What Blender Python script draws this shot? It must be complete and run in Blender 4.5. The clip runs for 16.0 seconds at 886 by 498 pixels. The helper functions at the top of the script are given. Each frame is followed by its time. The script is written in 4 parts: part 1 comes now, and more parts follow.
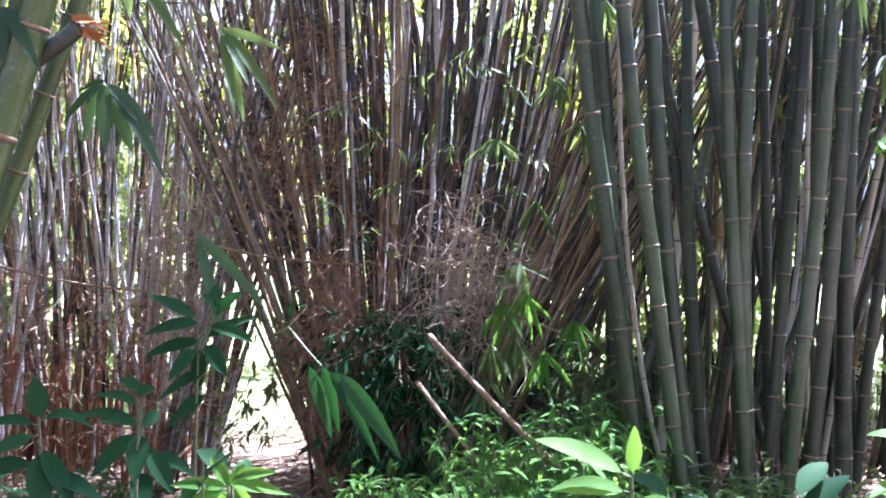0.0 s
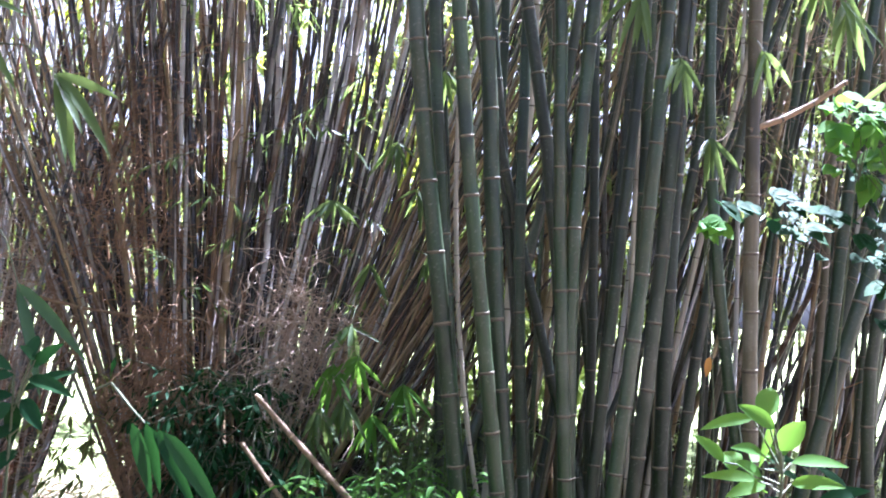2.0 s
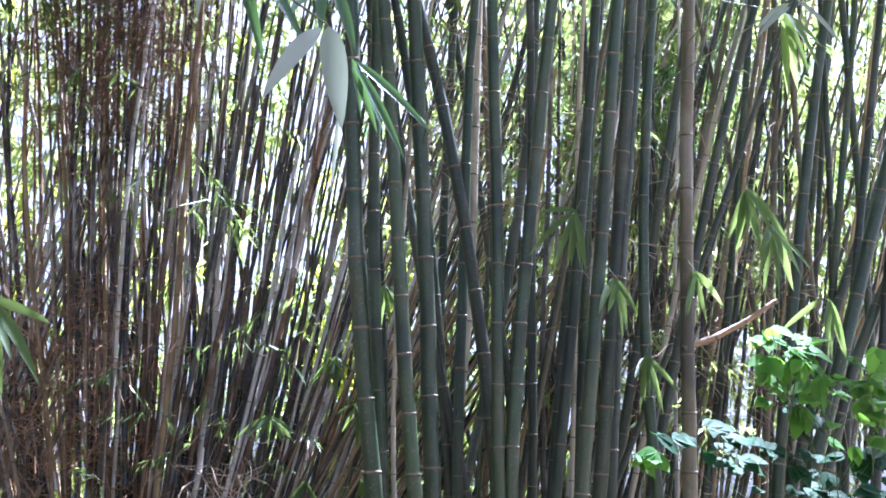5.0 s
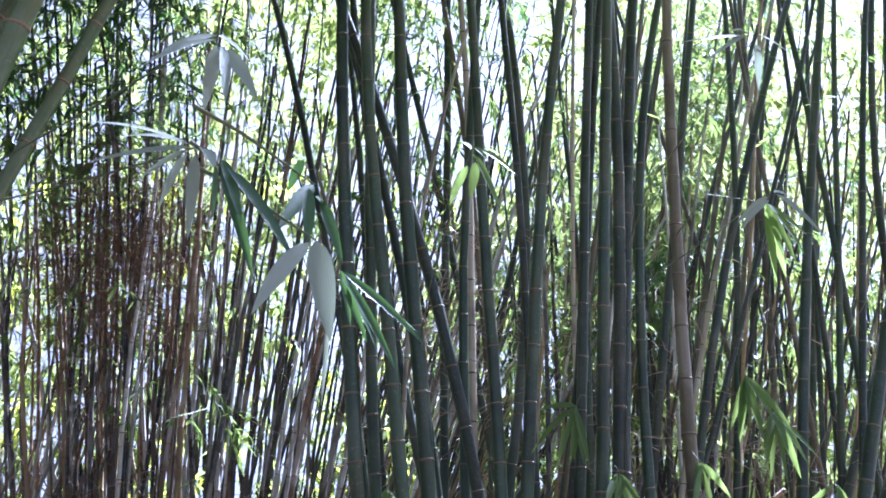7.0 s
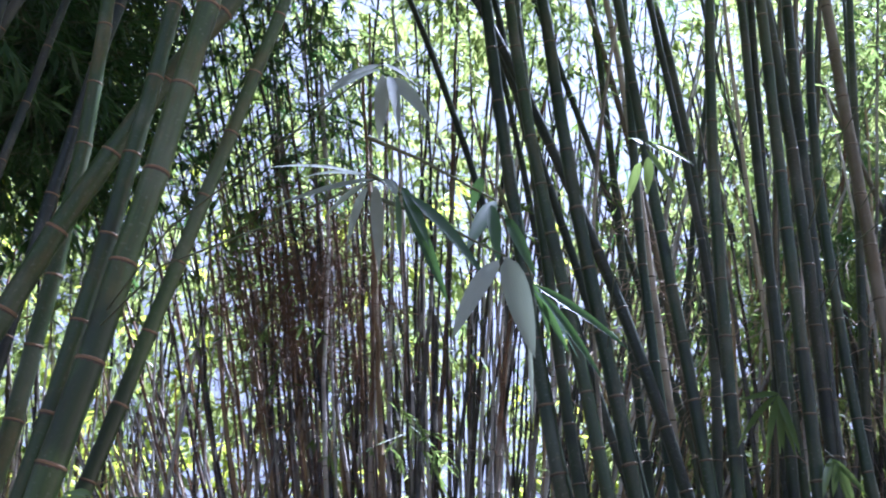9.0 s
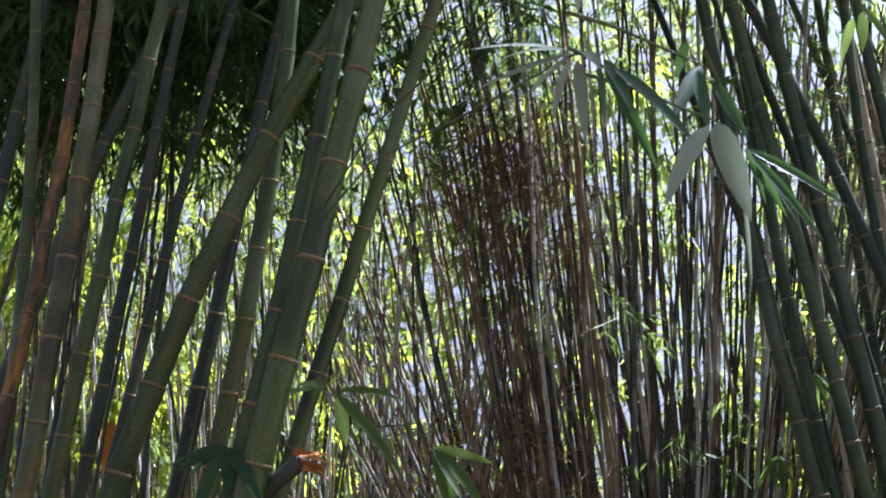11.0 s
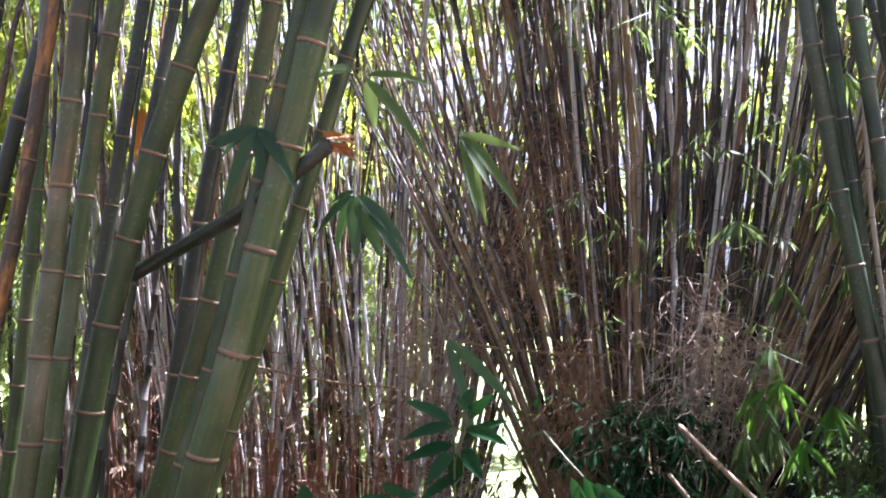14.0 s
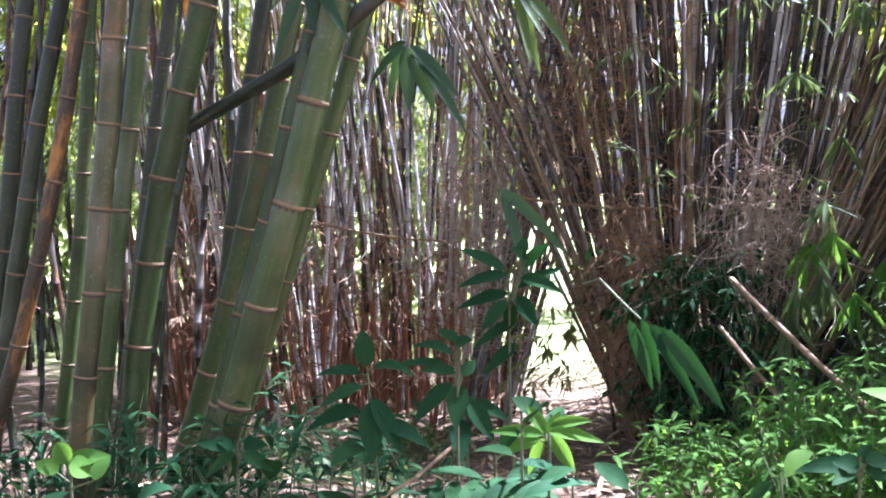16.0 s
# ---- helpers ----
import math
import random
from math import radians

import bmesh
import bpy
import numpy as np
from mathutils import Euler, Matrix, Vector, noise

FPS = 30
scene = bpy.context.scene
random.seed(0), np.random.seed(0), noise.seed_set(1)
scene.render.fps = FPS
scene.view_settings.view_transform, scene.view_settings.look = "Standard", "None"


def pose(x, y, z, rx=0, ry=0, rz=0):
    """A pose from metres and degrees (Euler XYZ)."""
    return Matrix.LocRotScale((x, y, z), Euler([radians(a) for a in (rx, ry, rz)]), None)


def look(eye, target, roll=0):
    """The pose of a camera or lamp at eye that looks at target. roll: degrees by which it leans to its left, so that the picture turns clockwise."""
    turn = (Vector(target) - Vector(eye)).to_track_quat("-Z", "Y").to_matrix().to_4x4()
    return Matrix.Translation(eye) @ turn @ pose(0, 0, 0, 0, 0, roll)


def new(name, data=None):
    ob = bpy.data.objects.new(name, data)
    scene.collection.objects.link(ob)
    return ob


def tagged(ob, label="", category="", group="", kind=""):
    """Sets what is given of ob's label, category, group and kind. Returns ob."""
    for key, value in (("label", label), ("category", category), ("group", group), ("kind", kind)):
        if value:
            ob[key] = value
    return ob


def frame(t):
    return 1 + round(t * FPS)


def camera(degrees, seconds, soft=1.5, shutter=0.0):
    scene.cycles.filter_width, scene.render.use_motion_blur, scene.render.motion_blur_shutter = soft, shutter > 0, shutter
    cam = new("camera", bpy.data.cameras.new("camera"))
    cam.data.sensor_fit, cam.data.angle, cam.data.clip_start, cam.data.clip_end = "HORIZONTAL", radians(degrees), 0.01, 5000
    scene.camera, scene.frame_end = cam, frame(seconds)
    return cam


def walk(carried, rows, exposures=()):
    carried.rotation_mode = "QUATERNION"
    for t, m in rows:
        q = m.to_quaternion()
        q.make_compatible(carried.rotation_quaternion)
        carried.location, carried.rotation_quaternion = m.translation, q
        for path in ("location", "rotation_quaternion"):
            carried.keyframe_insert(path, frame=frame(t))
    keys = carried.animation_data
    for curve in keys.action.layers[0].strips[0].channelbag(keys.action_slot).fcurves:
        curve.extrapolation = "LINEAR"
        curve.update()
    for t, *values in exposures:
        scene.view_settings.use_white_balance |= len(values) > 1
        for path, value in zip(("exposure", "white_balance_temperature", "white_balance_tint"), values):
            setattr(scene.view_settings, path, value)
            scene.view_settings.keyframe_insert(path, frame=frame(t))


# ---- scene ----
# A phone held at eye height in a bamboo grove pans right, tilts up, swings left and comes down again.
cam = camera(41.0, 16.0, soft=1.8, shutter=0.3)
# seconds, eye, turn to the left, tilt up, lean
PATH = [
    (0, (0.000, 0.000, 1.602), -0.00, 0.01, 0.00),
    (0.5, (0.012, -0.018, 1.601), -1.50, 0.50, 0.36),
    (1, (0.009, -0.019, 1.602), -3.50, 0.96, 0.87),
    (1.5, (-0.002, -0.007, 1.605), -5.89, 1.96, 1.34),
    (2, (-0.004, -0.008, 1.601), -8.00, 3.19, 2.20),
    (2.5, (0.004, 0.011, 1.607), -9.52, 5.00, 3.00),
    (3, (0.010, 0.024, 1.638), -10.08, 6.60, 3.15),
    (3.5, (0.014, 0.034, 1.647), -10.56, 8.53, 3.02),
    (4, (0.010, 0.036, 1.642), -10.76, 10.67, 3.04),
    (4.2, (0.007, 0.026, 1.659), -10.74, 11.36, 2.76),
    (6.3, (0.015, -0.042, 1.721), -10.23, 18.61, 0.69),
    (6.5, (0.015, -0.041, 1.722), -10.33, 20.48, 0.18),
    (7, (0.022, -0.042, 1.713), -10.36, 22.39, -0.23),
    (7.5, (0.021, -0.045, 1.721), -8.66, 22.56, -0.94),
    (8, (0.008, -0.025, 1.737), -6.44, 22.69, -1.70),
    (8.5, (-0.002, -0.026, 1.738), -4.47, 22.82, -2.58),
    (9, (-0.006, -0.005, 1.732), -1.52, 23.17, -3.78),
    (9.2, (-0.004, -0.004, 1.728), -0.29, 23.23, -4.00),
    (11.3, (-0.021, -0.009, 1.702), 10.04, 17.00, -3.54),
    (11.5, (-0.026, -0.012, 1.696), 10.27, 15.89, -3.55),
    (12, (-0.037, -0.015, 1.683), 10.34, 13.35, -3.03),
    (12.5, (-0.029, -0.012, 1.692), 10.50, 10.72, -2.73),
    (13, (-0.025, -0.003, 1.685), 10.74, 8.36, -2.60),
    (13.5, (-0.025, -0.014, 1.663), 10.88, 6.53, -2.46),
    (14, (-0.026, -0.022, 1.645), 11.32, 4.31, -2.09),
    (14.5, (-0.032, -0.025, 1.624), 11.51, 2.52, -1.97),
    (15, (-0.034, -0.025, 1.617), 11.75, 0.32, -2.04),
    (15.5, (-0.035, -0.025, 1.615), 12.17, -1.69, -1.96),
    (16, (-0.043, -0.030, 1.624), 13.92, -2.49, -2.17),
]


def aim(eye, yaw, pitch, lean):
    a, b = radians(yaw), radians(pitch)
    ahead = Vector((-math.sin(a) * math.cos(b), math.cos(a) * math.cos(b), math.sin(b)))
    return look(eye, Vector(eye) + ahead * 2, lean)


walk(cam, [(t, aim(eye, yaw, pitch, lean)) for t, eye, yaw, pitch, lean in PATH],
     exposures=[(0, 4.02, 4900, 34), (4, 3.88, 4850, 26), (6.5, 3.42, 4650, 29), (7.5, 3.02, 4650, 26), (9, 2.76, 4650, 28), (11.5, 2.52, 5200, 16),
                (13, 3.2, 5200, 25), (14.5, 3.7, 5200, 33), (16, 3.82, 5050, 31)])

# ---------------------------------------------------------------- light
SUN_TURN, SUN_HEIGHT = -50.0, 60.0  # degrees to the left of straight ahead, and above the horizon
world = bpy.data.worlds.new("sky")
scene.world = world
world.use_nodes = True
sky = world.node_tree.nodes.new("ShaderNodeTexSky")
sky.sky_type, sky.sun_disc = "NISHITA", False
sky.sun_elevation, sky.sun_rotation = radians(SUN_HEIGHT), radians(-SUN_TURN)
sky.air_density, sky.dust_density = 1.0, 6.0
back = world.node_tree.nodes["Background"]
back.inputs["Strength"].default_value = 0.03
haze = world.node_tree.nodes.new("ShaderNodeHueSaturation")  # a bright hazy sky
haze.inputs["Saturation"].default_value = 0.12
world.node_tree.links.new(sky.outputs[0], haze.inputs["Color"])
world.node_tree.links.new(haze.outputs[0], back.inputs["Color"])
sun_data = bpy.data.lights.new("sun", "SUN")
sun_data.energy, sun_data.angle, sun_data.color = 5.0, radians(0.6), (1.0, 0.95, 0.86)
sun = new("sun", sun_data)
a, b = radians(SUN_TURN), radians(SUN_HEIGHT)
sun_way = Vector((-math.sin(a) * math.cos(b), math.cos(a) * math.cos(b), math.sin(b)))
sun.matrix_world = look(sun_way * 50, (0, 0, 0))


# ---------------------------------------------------------------- materials
def material(name):
    m = bpy.data.materials.new(name)
    m.use_nodes = True
    t = m.node_tree
    return m, t, t.nodes["Principled BSDF"]


def node(t, kind, inputs=None, **props):
    n = t.nodes.new(kind)
    for key, value in props.items():
        setattr(n, key, value)
    for key, value in (inputs or {}).items():
        if hasattr(value, "links"):
            t.links.new(value, n.inputs[key])
        else:
            n.inputs[key].default_value = value
    return n


def mix(t, factor, one, two):
    n = t.nodes.new("ShaderNodeMix")
    n.data_type = "RGBA"
    for key, value in ((0, factor), (6, one), (7, two)):
        if hasattr(value, "links"):
            t.links.new(value, n.inputs[key])
        else:
            n.inputs[key].default_value = (*value, 1) if isinstance(value, tuple) and len(value) == 3 else value
    return n.outputs[2]


def ramp(t, value, low, high, a=0.0, b=1.0):
    n = node(t, "ShaderNodeMapRange", {"Value": value, "From Min": low, "From Max": high, "To Min": a, "To Max": b})
    return n.outputs["Result"]


def culm_material(name, dark, light, stain, stains=0.35, rough=0.42, bloom=0.0):
    """Bamboo skin: each culm has its own shade; streaks run along it, with blotches of lichen and dirt."""
    m, t, p = material(name)
    info = node(t, "ShaderNodeObjectInfo").outputs["Random"]
    island = node(t, "ShaderNodeNewGeometry").outputs["Random Per Island"]
    info = node(t, "ShaderNodeMath", {0: node(t, "ShaderNodeMath", {0: info, 1: island}, operation="ADD").outputs[0]}, operation="FRACT").outputs[0]
    uv = node(t, "ShaderNodeTexCoord").outputs["UV"]
    shift = node(t, "ShaderNodeVectorMath", {0: uv, 1: info}, operation="ADD").outputs[0]
    long = node(t, "ShaderNodeMapping", {"Vector": shift, "Scale": (70, 2.2, 1)}).outputs[0]
    streak = node(t, "ShaderNodeTexNoise", {"Vector": long, "Scale": 1.0, "Detail": 4.0}).outputs["Fac"]
    wide = node(t, "ShaderNodeMapping", {"Vector": shift, "Scale": (9, 2.5, 1)}).outputs[0]
    blotch = node(t, "ShaderNodeTexNoise", {"Vector": wide, "Scale": 1.0, "Detail": 6.0, "Roughness": 0.7}).outputs["Fac"]
    spot = node(t, "ShaderNodeTexNoise", {"Vector": shift, "Scale": 60.0, "Detail": 3.0}).outputs["Fac"]
    base = mix(t, info, dark, light)
    base = mix(t, ramp(t, streak, 0.35, 0.7, 0.0, 0.45), base, tuple(c * 0.5 for c in dark))
    base = mix(t, ramp(t, blotch, 0.48, 0.68, 0.0, stains), base, stain)
    base = mix(t, ramp(t, spot, 0.6, 0.75, 0.0, 0.16), base, (0.42, 0.42, 0.36))
    if bloom:  # waxy bloom and darker stretches along thin culms
        tall = node(t, "ShaderNodeMapping", {"Vector": shift, "Scale": (2, 1.6, 1)}).outputs[0]
        patch = node(t, "ShaderNodeTexNoise", {"Vector": tall, "Scale": 1.0, "Detail": 3.0}).outputs["Fac"]
        base = mix(t, ramp(t, patch, 0.58, 0.65, 0.0, bloom), base, (0.55, 0.52, 0.46))
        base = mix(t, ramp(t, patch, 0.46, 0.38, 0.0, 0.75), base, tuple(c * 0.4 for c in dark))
    t.links.new(base, p.inputs["Base Color"])
    t.links.new(ramp(t, blotch, 0.3, 0.7, rough - 0.08, rough + 0.2), p.inputs["Roughness"])
    bump = node(t, "ShaderNodeBump", {"Height": streak, "Strength": 0.25, "Distance": 0.004})
    t.links.new(bump.outputs[0], p.inputs["Normal"])
    return m


def plain_material(name, one, two, scale=6.0, rough=0.8, relief=0.3, stretch=(1, 1, 1)):
    m, t, p = material(name)
    where = node(t, "ShaderNodeTexCoord").outputs["Object"]
    info = node(t, "ShaderNodeObjectInfo")
    where = node(t, "ShaderNodeMapping", {"Vector": where, "Scale": stretch}).outputs[0]
    coarse = node(t, "ShaderNodeTexNoise", {"Vector": where, "Scale": scale, "Detail": 6.0}).outputs["Fac"]
    fine = node(t, "ShaderNodeTexNoise", {"Vector": where, "Scale": scale * 9, "Detail": 4.0}).outputs["Fac"]
    both = node(t, "ShaderNodeMath", {0: coarse, 1: fine}, operation="MULTIPLY").outputs[0]
    base = mix(t, ramp(t, both, 0.12, 0.4), one, two)
    base = mix(t, ramp(t, info.outputs["Random"], 0, 1, 0, 0.3), base, tuple(c * 0.6 for c in one))
    t.links.new(base, p.inputs["Base Color"])
    p.inputs["Roughness"].default_value = rough
    bump = node(t, "ShaderNodeBump", {"Height": fine, "Strength": relief, "Distance": 0.01})
    t.links.new(bump.outputs[0], p.inputs["Normal"])
    return m


def leaf_material(name, one, two, through_colour, translucent=0.45, rough=0.38, veins=True, gloss=0.3):
    """Leaf: skin that lets light through; the shade differs from leaf to leaf."""
    m, t, p = material(name)
    geo = node(t, "ShaderNodeNewGeometry")
    info = node(t, "ShaderNodeObjectInfo")
    pick = node(t, "ShaderNodeMath", {0: geo.outputs["Random Per Island"], 1: info.outputs["Random"]}, operation="ADD")
    pick = node(t, "ShaderNodeMath", {0: pick.outputs[0]}, operation="FRACT").outputs[0]
    base = mix(t, pick, one, two)
    uv = node(t, "ShaderNodeTexCoord").outputs["UV"]
    if veins:
        wave = node(t, "ShaderNodeTexWave", {"Vector": uv, "Scale": 3.0, "Distortion": 0.6, "Detail": 2.0}, bands_direction="X")
        base = mix(t, ramp(t, wave.outputs["Fac"], 0.3, 1.0, 0.0, 0.35), base, tuple(c * 0.55 for c in one))
    spot = node(t, "ShaderNodeTexNoise", {"Vector": uv, "Scale": 5.0, "Detail": 6.0, "Roughness": 0.7}).outputs["Fac"]
    base = mix(t, ramp(t, spot, 0.5, 0.75, 0.0, 0.5), base, tuple(c * 0.5 + 0.03 for c in two))
    t.links.new(base, p.inputs["Base Color"])
    t.links.new(ramp(t, spot, 0.3, 0.7, rough, rough + 0.2), p.inputs["Roughness"])
    p.inputs["Specular IOR Level"].default_value = gloss
    lit = node(t, "ShaderNodeBsdfTranslucent")
    t.links.new(mix(t, pick, through_colour, tuple(c * 0.7 for c in through_colour)), lit.inputs["Color"])
    blend = node(t, "ShaderNodeMixShader", {0: translucent, 1: p.outputs[0], 2: lit.outputs[0]})
    t.links.new(blend.outputs[0], t.nodes["Material Output"].inputs["Surface"])
    return m


OLIVE = culm_material("olive_bamboo", (0.028, 0.056, 0.011), (0.064, 0.1, 0.021), (0.125, 0.088, 0.03), 0.55, 0.4, bloom=0.07)
TAWNY = culm_material("tawny_bamboo", (0.04, 0.05, 0.017), (0.07, 0.076, 0.022), (0.2, 0.1, 0.035), 0.65, 0.42, bloom=0.1)
GREY = culm_material("grey_green_bamboo", (0.014, 0.033, 0.012), (0.036, 0.062, 0.021), (0.085, 0.07, 0.036), 0.45, 0.34, bloom=0.05)
# darker copy of the green skins, with the shade of rear culms in it
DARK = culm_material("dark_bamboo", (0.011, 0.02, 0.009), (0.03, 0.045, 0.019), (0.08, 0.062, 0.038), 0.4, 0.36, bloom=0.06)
BROWN = culm_material("brown_bamboo", (0.07, 0.06, 0.03), (0.11, 0.095, 0.048), (0.16, 0.12, 0.07), 0.5, bloom=0.12)
RUST = culm_material("rusty_bamboo", (0.04, 0.032, 0.018), (0.07, 0.05, 0.026), (0.5, 0.22, 0.04), 0.95, 0.5)
PALE = culm_material("pale_bamboo", (0.32, 0.29, 0.22), (0.42, 0.38, 0.28), (0.25, 0.2, 0.13), 0.4, bloom=0.4)
STRAW = culm_material("straw_bamboo", (0.22, 0.15, 0.07), (0.38, 0.28, 0.13), (0.13, 0.09, 0.05), 0.6, 0.5, bloom=0.3)
DUSK = culm_material("weathered_bamboo", (0.03, 0.018, 0.009), (0.16, 0.09, 0.042), (0.26, 0.13, 0.05), 0.5, 0.24, bloom=0.4)
SLATE = culm_material("slate_bamboo", (0.035, 0.037, 0.032), (0.16, 0.158, 0.14), (0.13, 0.085, 0.05), 0.5, 0.22, bloom=0.5)
# near-black skin: the shade between crowded culms is put into its colour
SHADED = culm_material("shade_black_bamboo", (0.012, 0.011, 0.008), (0.04, 0.032, 0.021), (0.1, 0.065, 0.035), 0.35, 0.22, bloom=0.35)
# very pale skin: bright sun streaks on thin culms, painted as base colour
GLINT = culm_material("glint_pale_bamboo", (0.34, 0.33, 0.31), (0.62, 0.6, 0.56), (0.35, 0.26, 0.18), 0.3, 0.22, bloom=0.5)
RED = culm_material("red_sheathed_bamboo", (0.15, 0.058, 0.024), (0.26, 0.11, 0.042), (0.24, 0.13, 0.07), 0.5, 0.6)
NODE = plain_material("node_ridge", (0.15, 0.10, 0.05), (0.30, 0.20, 0.105), 30, 0.75)
NODE_DULL = plain_material("dull_node_ridge", (0.085, 0.075, 0.045), (0.21, 0.175, 0.11), 30, 0.75)
NODE_DARK = plain_material("node_scar", (0.05, 0.045, 0.035), (0.12, 0.10, 0.07), 30, 0.85)
LITTER = leaf_material("dry_leaf", (0.22, 0.13, 0.07), (0.42, 0.32, 0.2), (0.3, 0.2, 0.1), 0.15, 0.6, False)
TWIG = plain_material("dead_twig", (0.16, 0.095, 0.05), (0.34, 0.21, 0.11), 12, 0.9)
BARK = plain_material("green_twig", (0.06, 0.08, 0.03), (0.12, 0.13, 0.06), 12, 0.7)
SHEATH = plain_material("dry_sheath", (0.38, 0.13, 0.03), (0.58, 0.28, 0.09), 14, 0.7, 0.5)
LEAF = leaf_material("bamboo_leaf", (0.045, 0.09, 0.025), (0.09, 0.15, 0.04), (0.25, 0.34, 0.08), 0.5)
# lit copy of LEAF: its brighter through colour carries the sun's glow
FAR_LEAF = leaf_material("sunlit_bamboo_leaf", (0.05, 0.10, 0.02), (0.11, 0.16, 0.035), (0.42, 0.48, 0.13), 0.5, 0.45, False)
# brightest leaf tint: sun shining through the blades is painted into it
GLOW = leaf_material("sun_tinted_leaf", (0.10, 0.17, 0.03), (0.18, 0.24, 0.04), (0.6, 0.66, 0.07), 0.6, 0.45, False)
BROAD = leaf_material("broad_leaf", (0.009, 0.035, 0.014), (0.021, 0.057, 0.019), (0.06, 0.2, 0.03), 0.08, 0.55, gloss=0.04)
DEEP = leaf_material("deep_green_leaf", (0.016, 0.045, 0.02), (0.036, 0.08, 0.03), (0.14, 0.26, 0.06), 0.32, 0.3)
FRESH = leaf_material("fresh_leaf", (0.055, 0.15, 0.025), (0.095, 0.2, 0.03), (0.22, 0.42, 0.04), 0.45, 0.6, gloss=0.12)
# pale grey-green base holds the sun and sky light caught by hanging leaves
GREYLEAF = leaf_material("pale_lit_leaf", (0.17, 0.2, 0.165), (0.3, 0.33, 0.28), (0.34, 0.4, 0.28), 0.35, 0.5, gloss=0.15)
DRYLEAF = leaf_material("orange_dead_leaf", (0.5, 0.2, 0.04), (0.6, 0.3, 0.06), (0.7, 0.35, 0.05), 0.5, 0.5)


# ---------------------------------------------------------------- mesh helpers
def mesh_object(name, verts, faces, mats, uvs=None, face_mats=None, parent=None, label="", smooth=True):
    me = bpy.data.meshes.new(name)
    me.from_pydata([tuple(v) for v in verts], [], faces)
    for m in mats:
        me.materials.append(m)
    if face_mats is not None:
        me.polygons.foreach_set("material_index", face_mats)
    if uvs is not None:
        layer = me.uv_layers.new(name="UVMap")
        index = np.empty(len(me.loops), dtype=np.int32)
        me.loops.foreach_get("vertex_index", index)
        layer.data.foreach_set("uv", np.asarray(uvs, dtype=np.float32)[index].ravel())
    if smooth:
        me.polygons.foreach_set("use_smooth", np.ones(len(me.polygons), dtype=bool))
    me.update()
    ob = new(name, me)
    ob.parent = parent
    if label:
        ob["label"] = label
    return ob


class Build:
    """Collects tubes and leaves into one mesh."""

    def __init__(self):
        self.v, self.f, self.uv, self.m = [], [], [], []

    def tube(self, path, radii, sides=6, mats=None, cap=False):
        """A tube along path (points) with a radius for each; mats: a material index for each stretch."""
        path = [Vector(p) for p in path]
        start, far = len(self.v), 0.0
        for i, p in enumerate(path):
            way = (path[min(i + 1, len(path) - 1)] - path[max(i - 1, 0)]).normalized()
            side = way.cross(Vector((0.2, 1, 0.1))).normalized()
            other = way.cross(side)
            if i:
                far += (p - path[i - 1]).length
            for k in range(sides + 1):
                turn = 2 * math.pi * k / sides
                self.v.append(p + radii[i] * (math.cos(turn) * side + math.sin(turn) * other))
                self.uv.append((radii[i] * turn, far))
        n = sides + 1
        for i in range(len(path) - 1):
            for k in range(sides):
                a = start + i * n + k
                self.f.append((a, a + 1, a + n + 1, a + n))
                self.m.append(mats[i] if mats else 0)
        if cap:
            for base in (start, start + (len(path) - 1) * n):
                self.f.append(tuple(base + k for k in range(sides)))
                self.m.append(mats[0] if mats else 0)

    def leaf(self, root, way, up, length, width, droop=0.3, mat=0, fold=0.15, steps=4, blunt=0.0):
        """One leaf blade with a midrib fold, bowed down towards its tip."""
        root, way, up = Vector(root), Vector(way).normalized(), Vector(up)
        side = way.cross(up)
        side = side.normalized() if side.length > 1e-4 else Vector((1, 0, 0))
        up = side.cross(way).normalized()
        start = len(self.v)
        for i in range(steps + 1):
            s = i / steps
            w = width * 0.5 * (math.sin(math.pi * s ** (0.75 + blunt)) ** 0.8 if 0 < s < 1 else 0.0)
            mid = root + way * (length * s) + Vector((0, 0, -droop * length * s * s))
            if i in (0, steps):
                self.v.append(mid)
                self.uv.append((0.5, s))
            else:
                self.v += [mid - side * w + up * (fold * w * 2), mid, mid + side * w + up * (fold * w * 2)]
                self.uv += [(0, s), (0.5, s), (1, s)]
        self.f += [(start, start + 2, start + 1), (start, start + 3, start + 2)]
        for i in range(1, steps - 1):
            a = start + 1 + 3 * (i - 1)
            self.f += [(a, a + 1, a + 4, a + 3), (a + 1, a + 2, a + 5, a + 4)]
        a, end = start + 1 + 3 * (steps - 2), start + 1 + 3 * (steps - 1)
        self.f += [(a, a + 1, end), (a + 1, a + 2, end)]
        self.m += [mat] * (2 + 2 * (steps - 2) + 2)

    def blade(self, root, way, up, length, width, mat=0):
        """A small far leaf, folded along its midrib."""
        way = way.normalized()
        side = way.cross(Vector(up))
        side = side.normalized() if side.length > 1e-4 else Vector((1, 0, 0))
        lift = side.cross(way) * (0.12 * width)
        start, mid = len(self.v), root + way * (0.42 * length)
        self.v += [root, mid - side * (0.55 * width) + lift, root + way * length, mid + side * (0.55 * width) + lift]
        self.uv += [(0.5, 0), (0, 0.4), (0.5, 1), (1, 0.4)]
        self.f += [(start, start + 2, start + 1), (start, start + 3, start + 2)]
        self.m += [mat, mat]

    def done(self, name, mats, parent=None, label=""):
        return mesh_object(name, self.v, self.f, mats, self.uv, self.m, parent, label)


